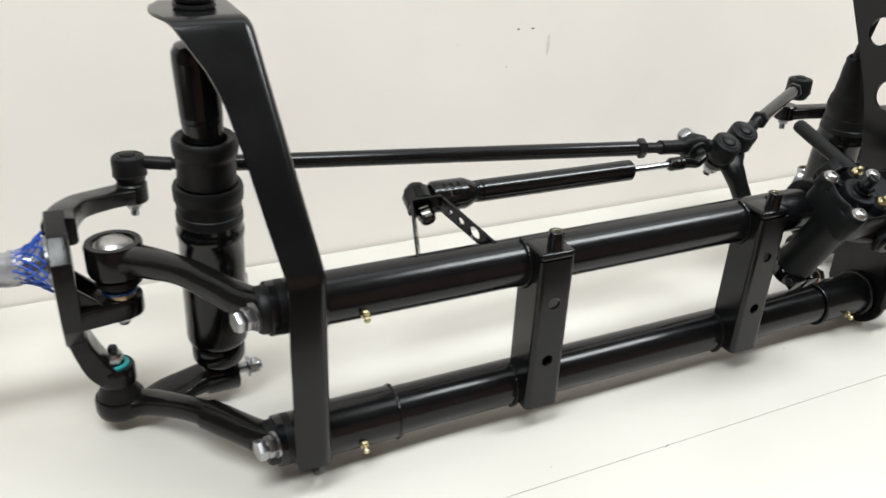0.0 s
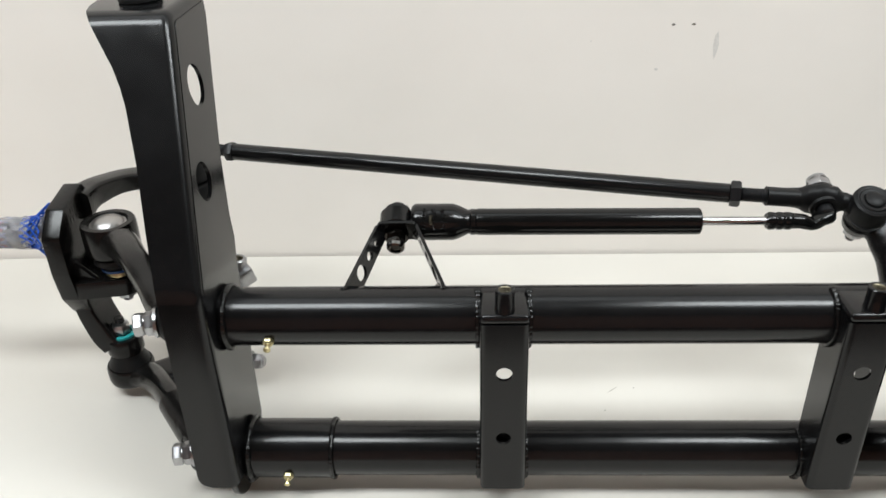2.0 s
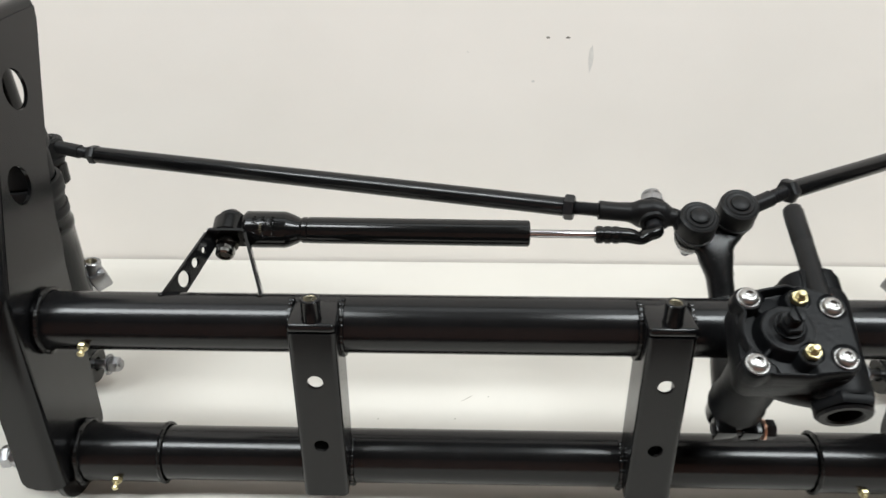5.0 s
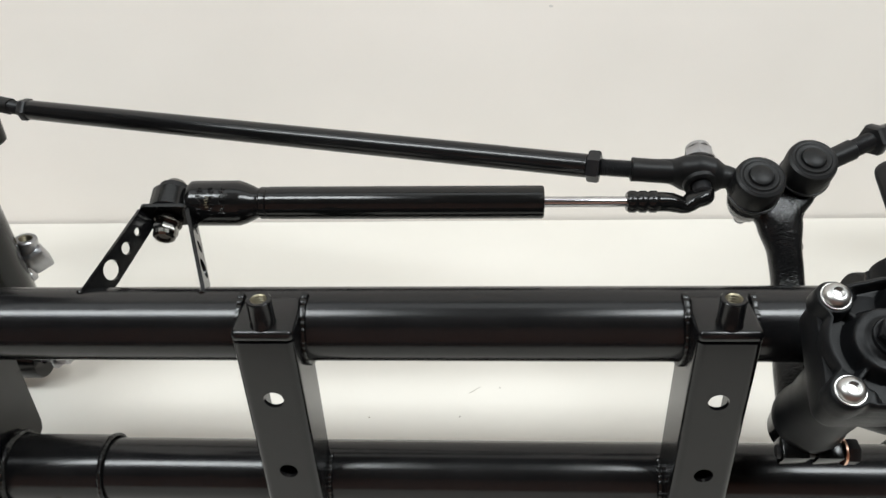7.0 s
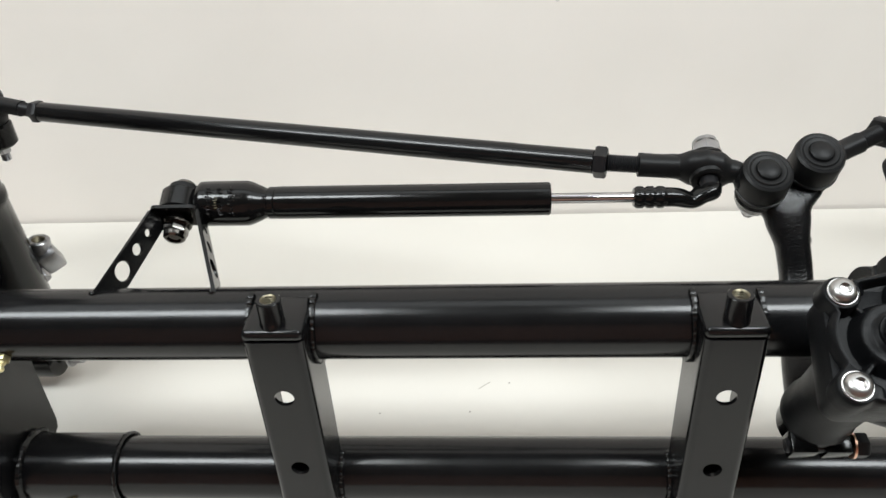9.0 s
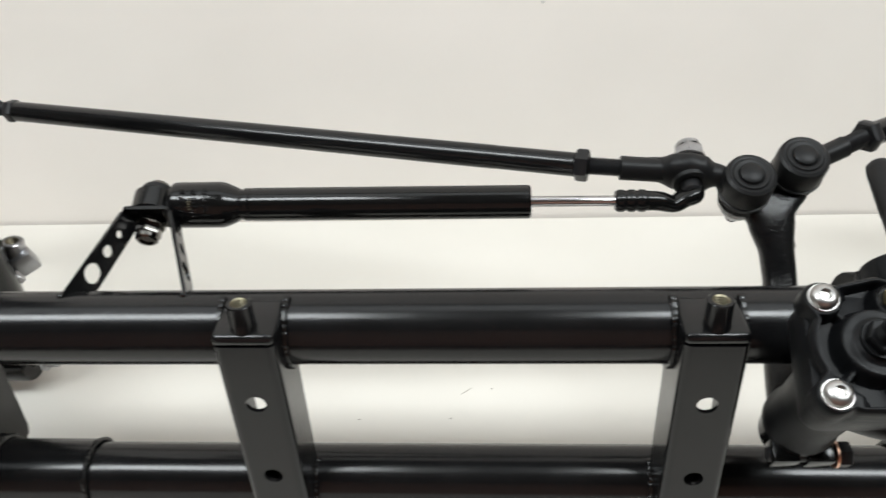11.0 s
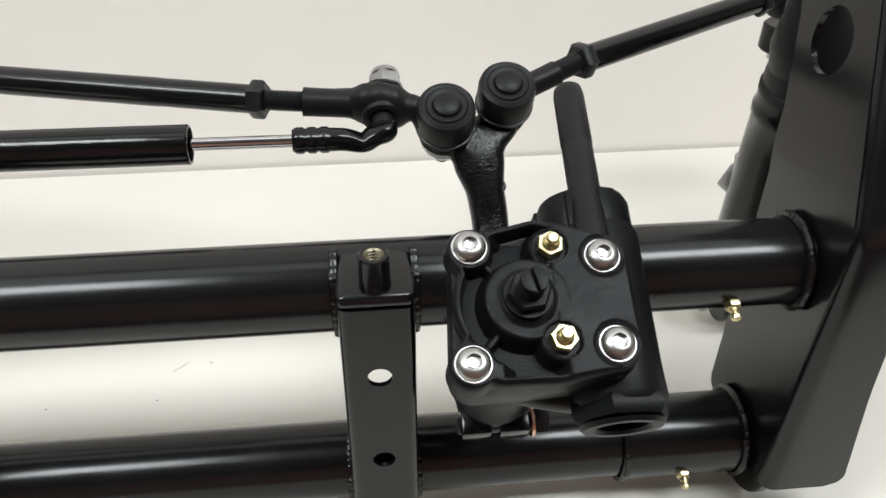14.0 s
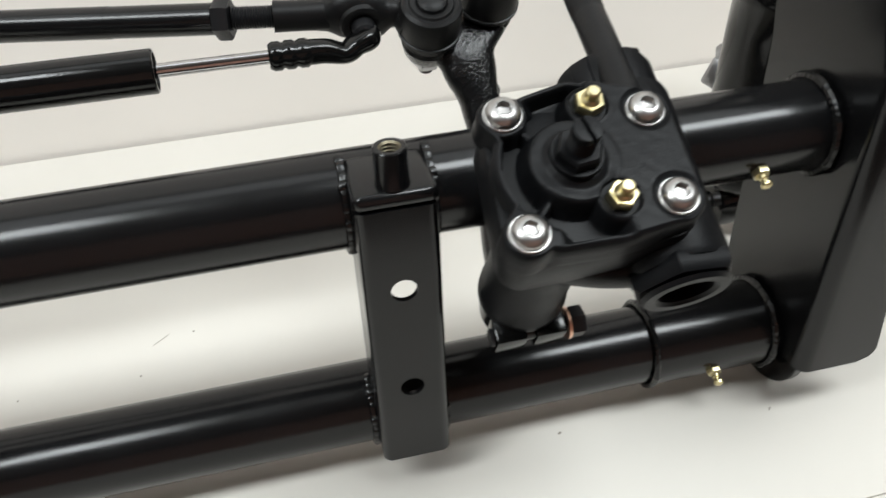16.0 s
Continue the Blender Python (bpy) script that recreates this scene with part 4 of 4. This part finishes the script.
def steering_box():
    ob = thing("steering_box", BOX - BN * 0.05, "matt black cast steering box with silver button bolts and brass fittings", "steering box")
    cover = part("cover", cast_cover(cover_rim()), CAST, ob, angle=60)
    # housing under the cover and the worm barrel
    H = Vector((0.2550, -0.0770, 0.1920))
    W = Vector((0.010, 0.880, 0.475)).normalized()
    bm = bmesh.new()
    plate(bm, hull([(-0.0265, 0.0255, 0.0105), (-0.030, -0.0250, 0.0105), (0.030, -0.026, 0.009), (0.034, 0.022, 0.011), (-0.0055, 0.0012, 0.0315)]), [], BM @ Matrix.Translation((0, 0, -0.034)), 0.029, bevel=0.004)
    part("housing", bm, CAST, ob)
    bm = bmesh.new()
    lathe(bm, [(0, 0.002), (0.0215, 0.002), (0.0228, 0.005), (0.0222, 0.020), (0.0222, 0.085), (0.0210, 0.089), (0, 0.090)], H, W, 44)
    part("worm_barrel", bm, CAST, ob)
    bm = bmesh.new()
    lathe(bm, [(0, 0.086), (0.0220, 0.086), (0.0238, 0.098), (0.0238, 0.112), (0.0222, 0.116), (0.0195, 0.1175), (0.0165, 0.1160), (0, 0.1155)], H + Vector((-0.002, -0.004, -0.008)), W, 40)
    for k in range(5):
        a = radians(40 + 62 * k)
        side = W.cross(Vector((1, 0, 0))).normalized()
        c = H + Vector((-0.002, -0.004, -0.008)) + W * 0.104 + (Vector((1, 0, 0)) * math.cos(a) + side * math.sin(a)) * 0.0225
        block(bm, Matrix.Translation(c) @ facing(W, 40 + 62 * k), (0.005, 0.010, 0.022), 0.0015)
    part("barrel_cap", bm, CAST, ob)
    bm = bmesh.new()
    R = 0.0425 / math.sqrt(3)
    lathe(bm, [(0.0, 0.012), (0.0122, 0.012), (0.0122, -0.0065), (0.0140, -0.0080), (0.0185, -0.0080), (0.0200, -0.0060)], H, W, 36)
    lathe(bm, [(0.0150, -0.0045), (R * 0.90, -0.0045), (R * 0.97, -0.0020), (R * 0.97, 0.0035), (R * 0.94, 0.0045), (0.015, 0.0045)], H, W, 6, turn=8)
    nut = part("input_nut", bm, CAST, ob)
    # Near-black disc: the shade deep in the nut's hole, put into its colour.
    bm = bmesh.new()
    lathe(bm, [(0, 0.0105), (0.0118, 0.0105), (0.0118, 0.0110), (0, 0.0112)], H, W, 24)
    part("bore", bm, BORE_SHADE, nut)
    bm = bmesh.new()
    base, tip = Vector((0.2495, -0.0265, 0.2430)), Vector((0.2580, 0.0865, 0.2740))
    lathe(bm, [(0, 0), (0.0082, 0), (0.0081, 0.030), (0.0081, 0.070), (0.0079, 0.0715), (0.0084, 0.074), (0.0084, 0.110), (0.0078, 0.1145), (0.0055, 0.1168), (0, 0.1172)], base, tip - base, 32)
    part("input_shaft", bm, RUBBER, ob, "matt black capped input shaft")
    # sector shaft barrel down to the pitman clamp
    bm = bmesh.new()
    top = on_box(-0.008, -0.002, -0.030)
    low = Vector((0.2100, 0.0, 0.130))
    L = (low - top).length
    lathe(bm, [(0, 0), (0.0275, 0), (0.0265, 0.010), (0.0225, 0.026), (0.0215, L - 0.012), (0.0235, L - 0.008), (0.0235, L), (0.020, L + 0.003), (0, L + 0.003)], top, low - top, 40)
    part("sector_barrel", bm, CAST, ob)
    bm = bmesh.new()
    sweep(bm, [on_box(-0.018, -0.020, -0.030), on_box(0.005, -0.026, -0.036), H + Vector((-0.006, 0.012, 0.002))], [(0.012, 0.012), (0.012, 0.010), (0.012, 0.010)], up=BN, seg=16)
    part("housing_web", bm, CAST, ob)
    bm = bmesh.new()
    lathe(bm, [(0.020, 0), (0.0335, 0), (0.0340, 0.001), (0.0340, 0.018), (0.0330, 0.019), (0.020, 0.019), (0.020, 0)], (0.238, UY, UZ), (1, 0, 0), 44)
    part("tube_clamp", bm, CAST, ob)
    # fasteners
    for u, v in BOLTS:
        at = on_box(u, v, 0.0045)
        bm = bmesh.new()
        lathe(bm, [(0, 0), (0.0084, 0), (0.0084, 0.0007), (0.0081, 0.0010), (0, 0.0010)], at, BN, 32)
        washer = part("washer", bm, STEEL, cover)
        bm = bmesh.new()
        lathe(bm, [(0.0074, 0.0011), (0.0075, 0.0020), (0.0070, 0.0034), (0.0058, 0.0047), (0.0042, 0.0054), (0.0034, 0.0055)], at, BN, 32)
        lathe(bm, [(0.0034, 0.0055), (0.0033, 0.0028), (0, 0.0024)], at, BN, 6, turn=u * 900)
        part("button_bolt", bm, STEEL, cover, "stainless socket button bolt")
    for u, v in PORTS:
        at = on_box(u, v, 0.0050)
        bm = bmesh.new()
        hexagon(bm, at, BN, 0.0112, 0.0052, turn=v * 800)
        lathe(bm, [(0.0042, 0.0050), (0.0038, 0.0062), (0.0030, 0.0068), (0.0030, 0.0105), (0.0022, 0.0113), (0, 0.0113)], at, BN, 18)
        part("brass_fitting", bm, BRASS, cover, "yellow brass hexagon fitting")
    at = on_box(-0.006, 0.001, 0.0110)
    bm = bmesh.new()
    lathe(bm, [(0.0112, -0.001), (0.0108, 0.0008), (0, 0.0010)], at, BN, 30)
    hexagon(bm, at + BN * 0.0005, BN, 0.0170, 0.0060, turn=7)
    part("lock_nut", bm, CAST, cover)
    bm = bmesh.new()
    lathe(bm, thread(0.0058, 0.004, 0.0150), at, BN, 20)
    m = Matrix.Translation(at + BN * 0.0140) @ facing(BN, 12)
    for k in (-1, 1):
        half = [(k * (0.0008 + 0.0050 * math.cos(radians(a))), 0.0056 * math.sin(radians(a))) for a in range(-90, 91, 15)]
        plate(bm, half, [], m, 0.0042, bevel=0.0005)
    part("adjuster_screw", bm, CAST, cover, "slotted black adjuster screw")


steering_box()


# ---- pitman arm with its clamp ----
BALL_A, BALL_B = Vector((0.1955, 0.1430, 0.2195)), Vector((0.2358, 0.1570, 0.2260))


def pitman_arm():
    ob = thing("pitman_arm", (0.21, 0.0, 0.11), "gloss black cast pitman arm clamped under the steering box", "pitman arm")
    c = Vector((0.2100, 0.0045, 0.1190))
    bm = bmesh.new()
    lathe(bm, [(0, 0), (0.0195, 0), (0.0205, 0.001), (0.0205, 0.016), (0.0195, 0.017), (0, 0.017)], c - BN * 0.010, BN, 36)
    block(bm, Matrix.Translation(c + Vector((-0.0115, -0.018, -0.0045))) @ pose(0, 0, 0, 27, 0, 0), (0.017, 0.016, 0.017), 0.0015)
    block(bm, Matrix.Translation(c + Vector((0.0105, -0.018, -0.0045))) @ pose(0, 0, 0, 27, 0, 0), (0.017, 0.016, 0.017), 0.0015)
    part("clamp", bm, GLOSS, ob)
    bolt = c + Vector((0.0, -0.019, -0.0045))
    bm = bmesh.new()
    bar(bm, bolt + Vector((-0.022, 0, 0)), bolt + Vector((0.024, 0, 0)), 0.005)
    hexagon(bm, bolt + Vector((0.0225, 0, 0)), (1, 0, 0), 0.0150, 0.0080)
    part("clamp_bolt", bm, DARKNUT, ob)
    bm = bmesh.new()
    lathe(bm, [(0.004, 0), (0.0088, 0), (0.0088, 0.0016), (0.004, 0.0016)], bolt + Vector((0.0203, 0, 0)), (1, 0, 0), 28)
    part("washer", bm, COPPER, ob, "copper coloured washer")
    bm = bmesh.new()
    sweep(bm, [c + Vector((0, 0.004, -0.002)), (0.214, 0.045, 0.126), (0.2205, 0.082, 0.138), (0.2235, 0.108, 0.160), (0.2215, 0.122, 0.180), (0.2175, 0.134, 0.200), (0.2155, 0.1455, 0.2130), (0.2150, 0.1560, 0.2175)],
          [(0.014, 0.009), (0.0125, 0.009), (0.0115, 0.0095), (0.0120, 0.0100), (0.0125, 0.0100), (0.0170, 0.0090), (0.0290, 0.0075), (0.0300, 0.0050)], up=(0, -0.75, 0.66), seg=28, steps=8)
    for lump, size in ((Vector((0.2290, 0.1250, 0.1860)), 0.0062), (Vector((0.2235, 0.1140, 0.1760)), 0.0050)):
        lathe(bm, [(0, -size), (size * 0.7, -size * 0.7), (size, 0), (size * 0.7, size * 0.6), (0, size * 0.8)], lump, BN, 20)
    part("arm", bm, CASTGLOSS, ob)
    for b in (BALL_A, BALL_B):
        bm = bmesh.new()
        lathe(bm, [(0, -0.016), (0.0130, -0.016), (0.0150, -0.013), (0.0165, -0.006), (0.0150, -0.003), (0, -0.003)], b, BN, 32)
        part("arm_eye", bm, CASTGLOSS, ob)
    for b in (BALL_A, BALL_B):
        bm = bmesh.new()
        hexagon(bm, b - BN * 0.026, BN, 0.017, 0.010)
        lathe(bm, thread(0.0048, 0, 0.008), b - BN * 0.034, BN, 14)
        part("nut", bm, ZINC, ob)


pitman_arm()


# ---- tie rods ----
def ball_end(ob, at, axis):
    bm = bmesh.new()
    prof = [(0, -0.006), (0.0120, -0.006), (0.0150, -0.003), (0.0160, 0.001), (0.0172, 0.004), (0.0178, 0.008), (0.0178, 0.022), (0.0170, 0.0255), (0.0150, 0.0268), (0.0140, 0.0262), (0.0130, 0.0262), (0.0120, 0.0274), (0.0095, 0.0274), (0.0085, 0.0266), (0.0080, 0.0285), (0.0060, 0.0300), (0, 0.0302)]
    lathe(bm, [(r * 1.04, h) for r, h in prof], at, axis, 44)
    cup = part("ball_socket", bm, RUBBER, ob)
    bm = bmesh.new()
    lathe(bm, [(0.0178, 0.0035), (0.0191, 0.0040), (0.0191, 0.0060), (0.0178, 0.0065)], at, axis, 44)
    part("retaining_ring", bm, DARKNUT, cup)


def threaded_neck(ob, p, q, r_thread, r_neck, split):
    p, q = Vector(p), Vector(q)
    d = q - p
    bm = bmesh.new()
    lathe(bm, thread(r_thread, 0, d.length * split, 0.0015, 0.0007), p, d, 20)
    part("thread", bm, DARKNUT, ob)
    bm = bmesh.new()
    sweep(bm, [p + d * (split - 0.03), p + d * (split + 0.15), q], [(r_neck, r_neck), (r_neck * 0.98, r_neck * 0.98), (r_neck * 0.9, r_neck)], seg=20)
    part("neck", bm, RUBBER, ob)


def jam_nut(ob, at, d, across=0.0215):
    bm = bmesh.new()
    hexagon(bm, at, d, across, 0.0095, turn=10)
    part("jam_nut", bm, DARKNUT, ob)


def tie_rod_long():
    ob = thing("long_tie_rod", (-0.18, 0.23, 0.226), "long satin black tie rod with ball sockets and jam nuts", "tie rod", "tie rods")
    a, b = Vector((-0.442, 0.3030, 0.2285)), Vector((0.0735, 0.1590, 0.2380))
    d = (b - a).normalized()
    bm = bmesh.new()
    bar(bm, a, b - d * 0.062, 0.0094, 0.0012, seg=36)
    tube = part("tube", bm, SATIN, ob)
    bm = bmesh.new()
    lathe(bm, solid(0.0092, 0, 0.066, 0.0008), b - d * 0.066, d, 36)
    part("swaged_end", bm, SATIN, tube)
    jam_nut(ob, b, d)
    jam_nut(ob, a, -d, 0.019)
    tie = Vector((-0.509, 0.322, 0.226))
    threaded_neck(ob, a - d * 0.008, tie + d * 0.014 + Vector((0, 0, 0.006)), 0.0066, 0.0075, 0.35)
    ball_end(ob, tie - Vector((0, 0, 0.012)), (0, 0, 1))
    # eye for the damper, then the inner ball
    eye = Vector((0.1560, 0.1500, 0.2345))
    threaded_neck(ob, b + d * 0.009, eye - d * 0.013, 0.0068, 0.0088, 0.42)
    ax = Vector((0, -0.86, -0.30)).normalized()
    bm = bmesh.new()
    rise = ax.cross(d)
    rise = rise if rise.z > 0 else -rise
    sweep(bm, [eye - d * 0.034, eye - d * 0.022, eye - d * 0.010, eye, eye + d * 0.010, eye + d * 0.019, eye + d * 0.026], [(0.0080, 0.0080), (0.0088, 0.0094), (0.0102, 0.0155), (0.0105, 0.0180), (0.0098, 0.0158), (0.0078, 0.0090), (0.0065, 0.0070)], up=rise, seg=28, e=0.85)
    lathe(bm, [(0.0135, 0.0085), (0.0128, 0.0112), (0.0105, 0.0122), (0.0080, 0.0118), (0.0075, 0.0100)], eye, ax, 36)
    lathe(bm, [(0.0135, 0.0085), (0.0128, 0.0112), (0.0105, 0.0122), (0.0075, 0.0118)], eye, -ax, 36)
    part("damper_eye", bm, RUBBER, ob)
    bm = bmesh.new()
    bar(bm, eye + ax * 0.020, eye - ax * 0.024, 0.0070, 0.0016)
    part("eye_bolt", bm, DARKNUT, ob)
    bm = bmesh.new()
    hexagon(bm, eye - ax * 0.0145 + Vector((0.003, 0, 0)), -ax, 0.0190, 0.0095, turn=20)
    lathe(bm, [(0.0098, 0.0090), (0.0094, 0.0125), (0.0070, 0.0145), (0.0052, 0.0145), (0.0048, 0.0130), (0, 0.0130)], eye - ax * 0.0145 + Vector((0.003, 0, 0)), -ax, 28)
    lathe(bm, [(0.0060, -0.0030), (0.0115, -0.0030), (0.0115, -0.0005), (0.0060, -0.0005)], eye - ax * 0.0145 + Vector((0.003, 0, 0)), -ax, 28)
    part("eye_nut", bm, ZINC, ob, "zinc dome lock nut")
    bm = bmesh.new()
    sweep(bm, [eye + Vector((0.013, -0.003, 0.001)), eye + Vector((0.021, -0.006, 0.0)), BALL_A + BN * 0.012 + Vector((-0.012, 0.002, 0))], [(0.0088, 0.0085), (0.0065, 0.007), (0.009, 0.009)], seg=18)
    part("link_neck", bm, RUBBER, ob)
    ball_end(ob, BALL_A, BN)


def tie_rod_short():
    ob = thing("short_tie_rod", (0.37, 0.22, 0.226), "short satin black tie rod with ball sockets and jam nuts", "tie rod", "tie rods")
    a, b = Vector((0.2950, 0.1780, 0.2490)), Vector((0.4500, 0.2675, 0.2500))
    d = (b - a).normalized()
    bm = bmesh.new()
    bar(bm, a, b, 0.0090, seg=36)
    part("tube", bm, SATIN, ob)
    jam_nut(ob, a, -d)
    jam_nut(ob, b, d)
    threaded_neck(ob, a - d * 0.008, BALL_B + BN * 0.014 + d * 0.013, 0.0070, 0.0076, 0.42)
    tie = Vector((0.4870, 0.2890, 0.2480))
    threaded_neck(ob, b + d * 0.009, tie - d * 0.012, 0.0066, 0.0075, 0.35)
    ball_end(ob, BALL_B, BN)
    ball_end(ob, tie - Vector((0, 0, 0.012)), (0, 0, 1))


tie_rod_long()
tie_rod_short()


# ---- steering damper ----
def steering_damper():
    e0, e1 = Vector((-0.2420, 0.1205, 0.2305)), Vector((0.0380, 0.1257, 0.2258))
    d = (e1 - e0).normalized()
    L = (e1 - e0).length
    ob = thing("steering_damper", (e0 + e1) / 2, "gloss black steering damper with a chrome rod", "steering damper")
    bm = bmesh.new()
    lathe(bm, [(0, 0.074), (0.0122, 0.074), (0.0124, 0.0755), (0.0124, L - 0.001), (0.0116, L), (0.0104, L), (0.0100, L - 0.003), (0, L - 0.003)], e0, d, 44)
    body = part("body", bm, GLOSS, ob)
    bm = bmesh.new()
    lathe(bm, [(0, 0.0135), (0.0140, 0.0135), (0.0168, 0.0165), (0.0171, 0.0195), (0.0171, 0.052), (0.0155, 0.057), (0.0128, 0.063), (0.0112, 0.066), (0.0112, 0.0675), (0.0122, 0.0685), (0.0122, 0.0725), (0.0114, 0.0735), (0.0114, 0.0750), (0, 0.0750)], e0, d, 44)
    can = part("end_can", bm, GLOSS, ob)
    bm = bmesh.new()
    rnd = random.Random(4)
    face = Vector((0, -0.80, 0.60)).normalized()
    side = d.cross(face).normalized()
    for row in range(3):
        for k in range(7):
            a = (k - 3.0) * 0.19
            nrm = face * math.cos(a) + side * math.sin(a)
            c = e0 + d * (0.0265 + row * 0.0085) + nrm * 0.0173
            for bit in range(3):
                turn = rnd.choice((0, 90, 90, 35, 145))
                shift = d * rnd.uniform(-0.0018, 0.0018) + nrm.cross(d) * rnd.uniform(-0.0008, 0.0008)
                block(bm, Matrix.Translation(c + shift) @ facing(nrm, turn), (0.0007, 0.0030, 0.0012), 0.0003, 1)
    part("stamped_marks", bm, GLOSS, can, "raised markings under black paint")
    bm = bmesh.new()
    for k in range(5):
        a = (k - 1.4) * 0.11
        nrm = face * math.cos(a) + side * math.sin(a)
        block(bm, Matrix.Translation(e0 + d * (0.0315 + 0.001 * rnd.random()) + nrm * 0.0172) @ facing(nrm, 70 + 40 * rnd.random()), (0.0007, 0.0018 + 0.0014 * rnd.random(), 0.0006), 0)
    part("ink_marks", bm, STAMP, can, "worn yellow ink marks")
    ax = Vector((0, 0.90, 0.43)).normalized()
    bm = bmesh.new()
    lathe(bm, [(0.006, -0.0090), (0.0148, -0.0090), (0.0160, -0.0078), (0.0160, 0.0078), (0.0148, 0.0090), (0.006, 0.0090), (0.006, -0.0090)], e0 - ax * 0.001, ax, 40)
    bar(bm, e0 + d * 0.010, e0 + d * 0.022, 0.0088)
    part("eye", bm, GLOSS, ob)
    bm = bmesh.new()
    lathe(bm, [(0.0055, -0.0135), (0.0118, -0.0135), (0.0118, 0.0135), (0.0055, 0.0135), (0.0055, -0.0135)], e0, ax, 30)
    part("rubber_bush", bm, RUBBER, ob)
    bm = bmesh.new()
    bar(bm, e0 - ax * 0.030, e0 + ax * 0.014, 0.0045)
    lathe(bm, [(0.0100, 0.0135), (0.0098, 0.0150), (0.0075, 0.0180), (0.004, 0.0190), (0, 0.0192)], e0, ax, 28)
    part("bolt", bm, NICKEL, ob)
    bm = bmesh.new()
    lathe(bm, [(0.0045, 0), (0.0110, 0), (0.0110, 0.0012), (0.0045, 0.0012)], e0 - ax * 0.0173, -ax, 28)
    part("washer", bm, NICKEL, ob)
    bm = bmesh.new()
    hexagon(bm, e0 - ax * 0.0185, -ax, 0.0165, 0.0085, turn=22)
    lathe(bm, [(0.0086, 0.0085), (0.0082, 0.0115), (0.0066, 0.0128), (0.0050, 0.0128), (0.0046, 0.0112), (0, 0.0110)], e0 - ax * 0.0185, -ax, 24)
    part("lock_nut", bm, NICKEL, ob, "dark plated lock nut")
    bm = bmesh.new()
    bar(bm, e1 - d * 0.004, e1 + d * 0.070, 0.0040, seg=24)
    part("rod", bm, CHROME, ob, "polished chrome piston rod")
    p = e1 + d * 0.0615
    bm = bmesh.new()
    prof = [(0, 0), (0.0068, 0), (0.0074, 0.0010)]
    for k in range(3):
        h = 0.0010 + k * 0.0076
        prof += [(0.0083, h + 0.0014), (0.0083, h + 0.0054), (0.0072, h + 0.0068), (0.0072, h + 0.0074)]
    lathe(bm, prof + [(0.0070, 0.0240), (0.0060, 0.0252), (0, 0.0252)], p, d, 28)
    part("crimped_end", bm, GLOSS, ob)
    bm = bmesh.new()
    q = p + d * 0.0245
    eye = Vector((0.1560, 0.1500, 0.2345)) + Vector((0, -0.86, -0.30)).normalized() * 0.0165
    sweep(bm, [q - d * 0.001, q + d * 0.008 + Vector((0, 0, -0.0005)), q + d * 0.019 + Vector((0, 0.001, -0.0035)), eye + Vector((-0.006, -0.004, -0.0050)), eye + Vector((0.001, -0.002, -0.0030)), eye + Vector((0.005, 0.002, 0.0005))],
          [(0.0068, 0.0070), (0.0066, 0.0068), (0.0070, 0.0056), (0.0078, 0.0058), (0.0076, 0.0066), (0.0050, 0.0050)], seg=20)
    part("hooked_end", bm, GLOSS, ob)


steering_damper()


# ---- small marks on the table and the wall ----
def flat_mark(name, at, size, normal, turn, mat, label, category):
    bm = bmesh.new()
    n = 10
    ring = [(size[0] / 2 * math.cos(2 * math.pi * k / n) * (0.75 + 0.5 * random.random()), size[1] / 2 * math.sin(2 * math.pi * k / n) * (0.75 + 0.5 * random.random())) for k in range(n)]
    plate(bm, ring, [], Matrix.Translation(at) @ facing(normal, turn), 0.0003)
    return tagged(part(name, bm, mat), label, category)


for x, y, a, b, turn in ((-0.0303, -0.0872, 0.007, 0.0016, 15), (-0.166, -0.0665, 0.0016, 0.0012, 0), (-0.1145, 0.1330, 0.0016, 0.0013, 0), (-0.0305, 0.1348, 0.0018, 0.0014, 30),
                         (0.3846, -0.0097, 0.0028, 0.0014, 50), (0.2427, 0.0075, 0.0030, 0.0018, 20), (0.0066, 0.1729, 0.0020, 0.0012, 0), (-0.3193, -0.0572, 0.0022, 0.0010, 70), (0.30, 0.12, 0.0014, 0.0012, 0)):
    flat_mark("crumb", (x, y, TABLE_Z), (a, b), (0, 0, 1), turn, CRUMB, "tiny grey-brown speck of dirt on the white table", "speck")
flat_mark("hair", (-0.0175, 0.1695, TABLE_Z), (0.0140, 0.0005), (0, 0, 1), 40, CRUMB, "fine stray fibre on the white table", "fibre")
flat_mark("scratch", (-0.2388, -0.0299, TABLE_Z), (0.0005, 0.020), (0, 0, 1), -14, FAINT, "faint grey scratch in the white table", "scratch")
for x in (0.0815, 0.1065):
    flat_mark("screw_hole", (x, WALL_Y, 0.3190), (0.0050, 0.0030), (0, -1, 0), 0, SPECK, "small dark torn screw hole in the white wall", "hole")
flat_mark("wall_scuff", (0.1372, WALL_Y, 0.293), (0.0060, 0.034), (0, -1, 0), 0, FAINT, "faint grey vertical scuff on the white wall", "scuff")
for x, z, a, b in ((-0.3014, 0.3790, 0.008, 0.006), (-0.2995, 0.3840, 0.004, 0.003), (0.2471, 0.4171, 0.005, 0.003), (0.5011, 0.3873, 0.008, 0.004), (-0.4465, 0.3723, 0.005, 0.0014), (0.065, 0.262, 0.004, 0.003), (-0.02, 0.300, 0.003, 0.0015), (0.28, 0.372, 0.0025, 0.0020)):
    flat_mark("wall_chip", (x, WALL_Y, z), (a, b), (0, -1, 0), 0, FAINT, "small grey chip in the white wall paint", "chip")
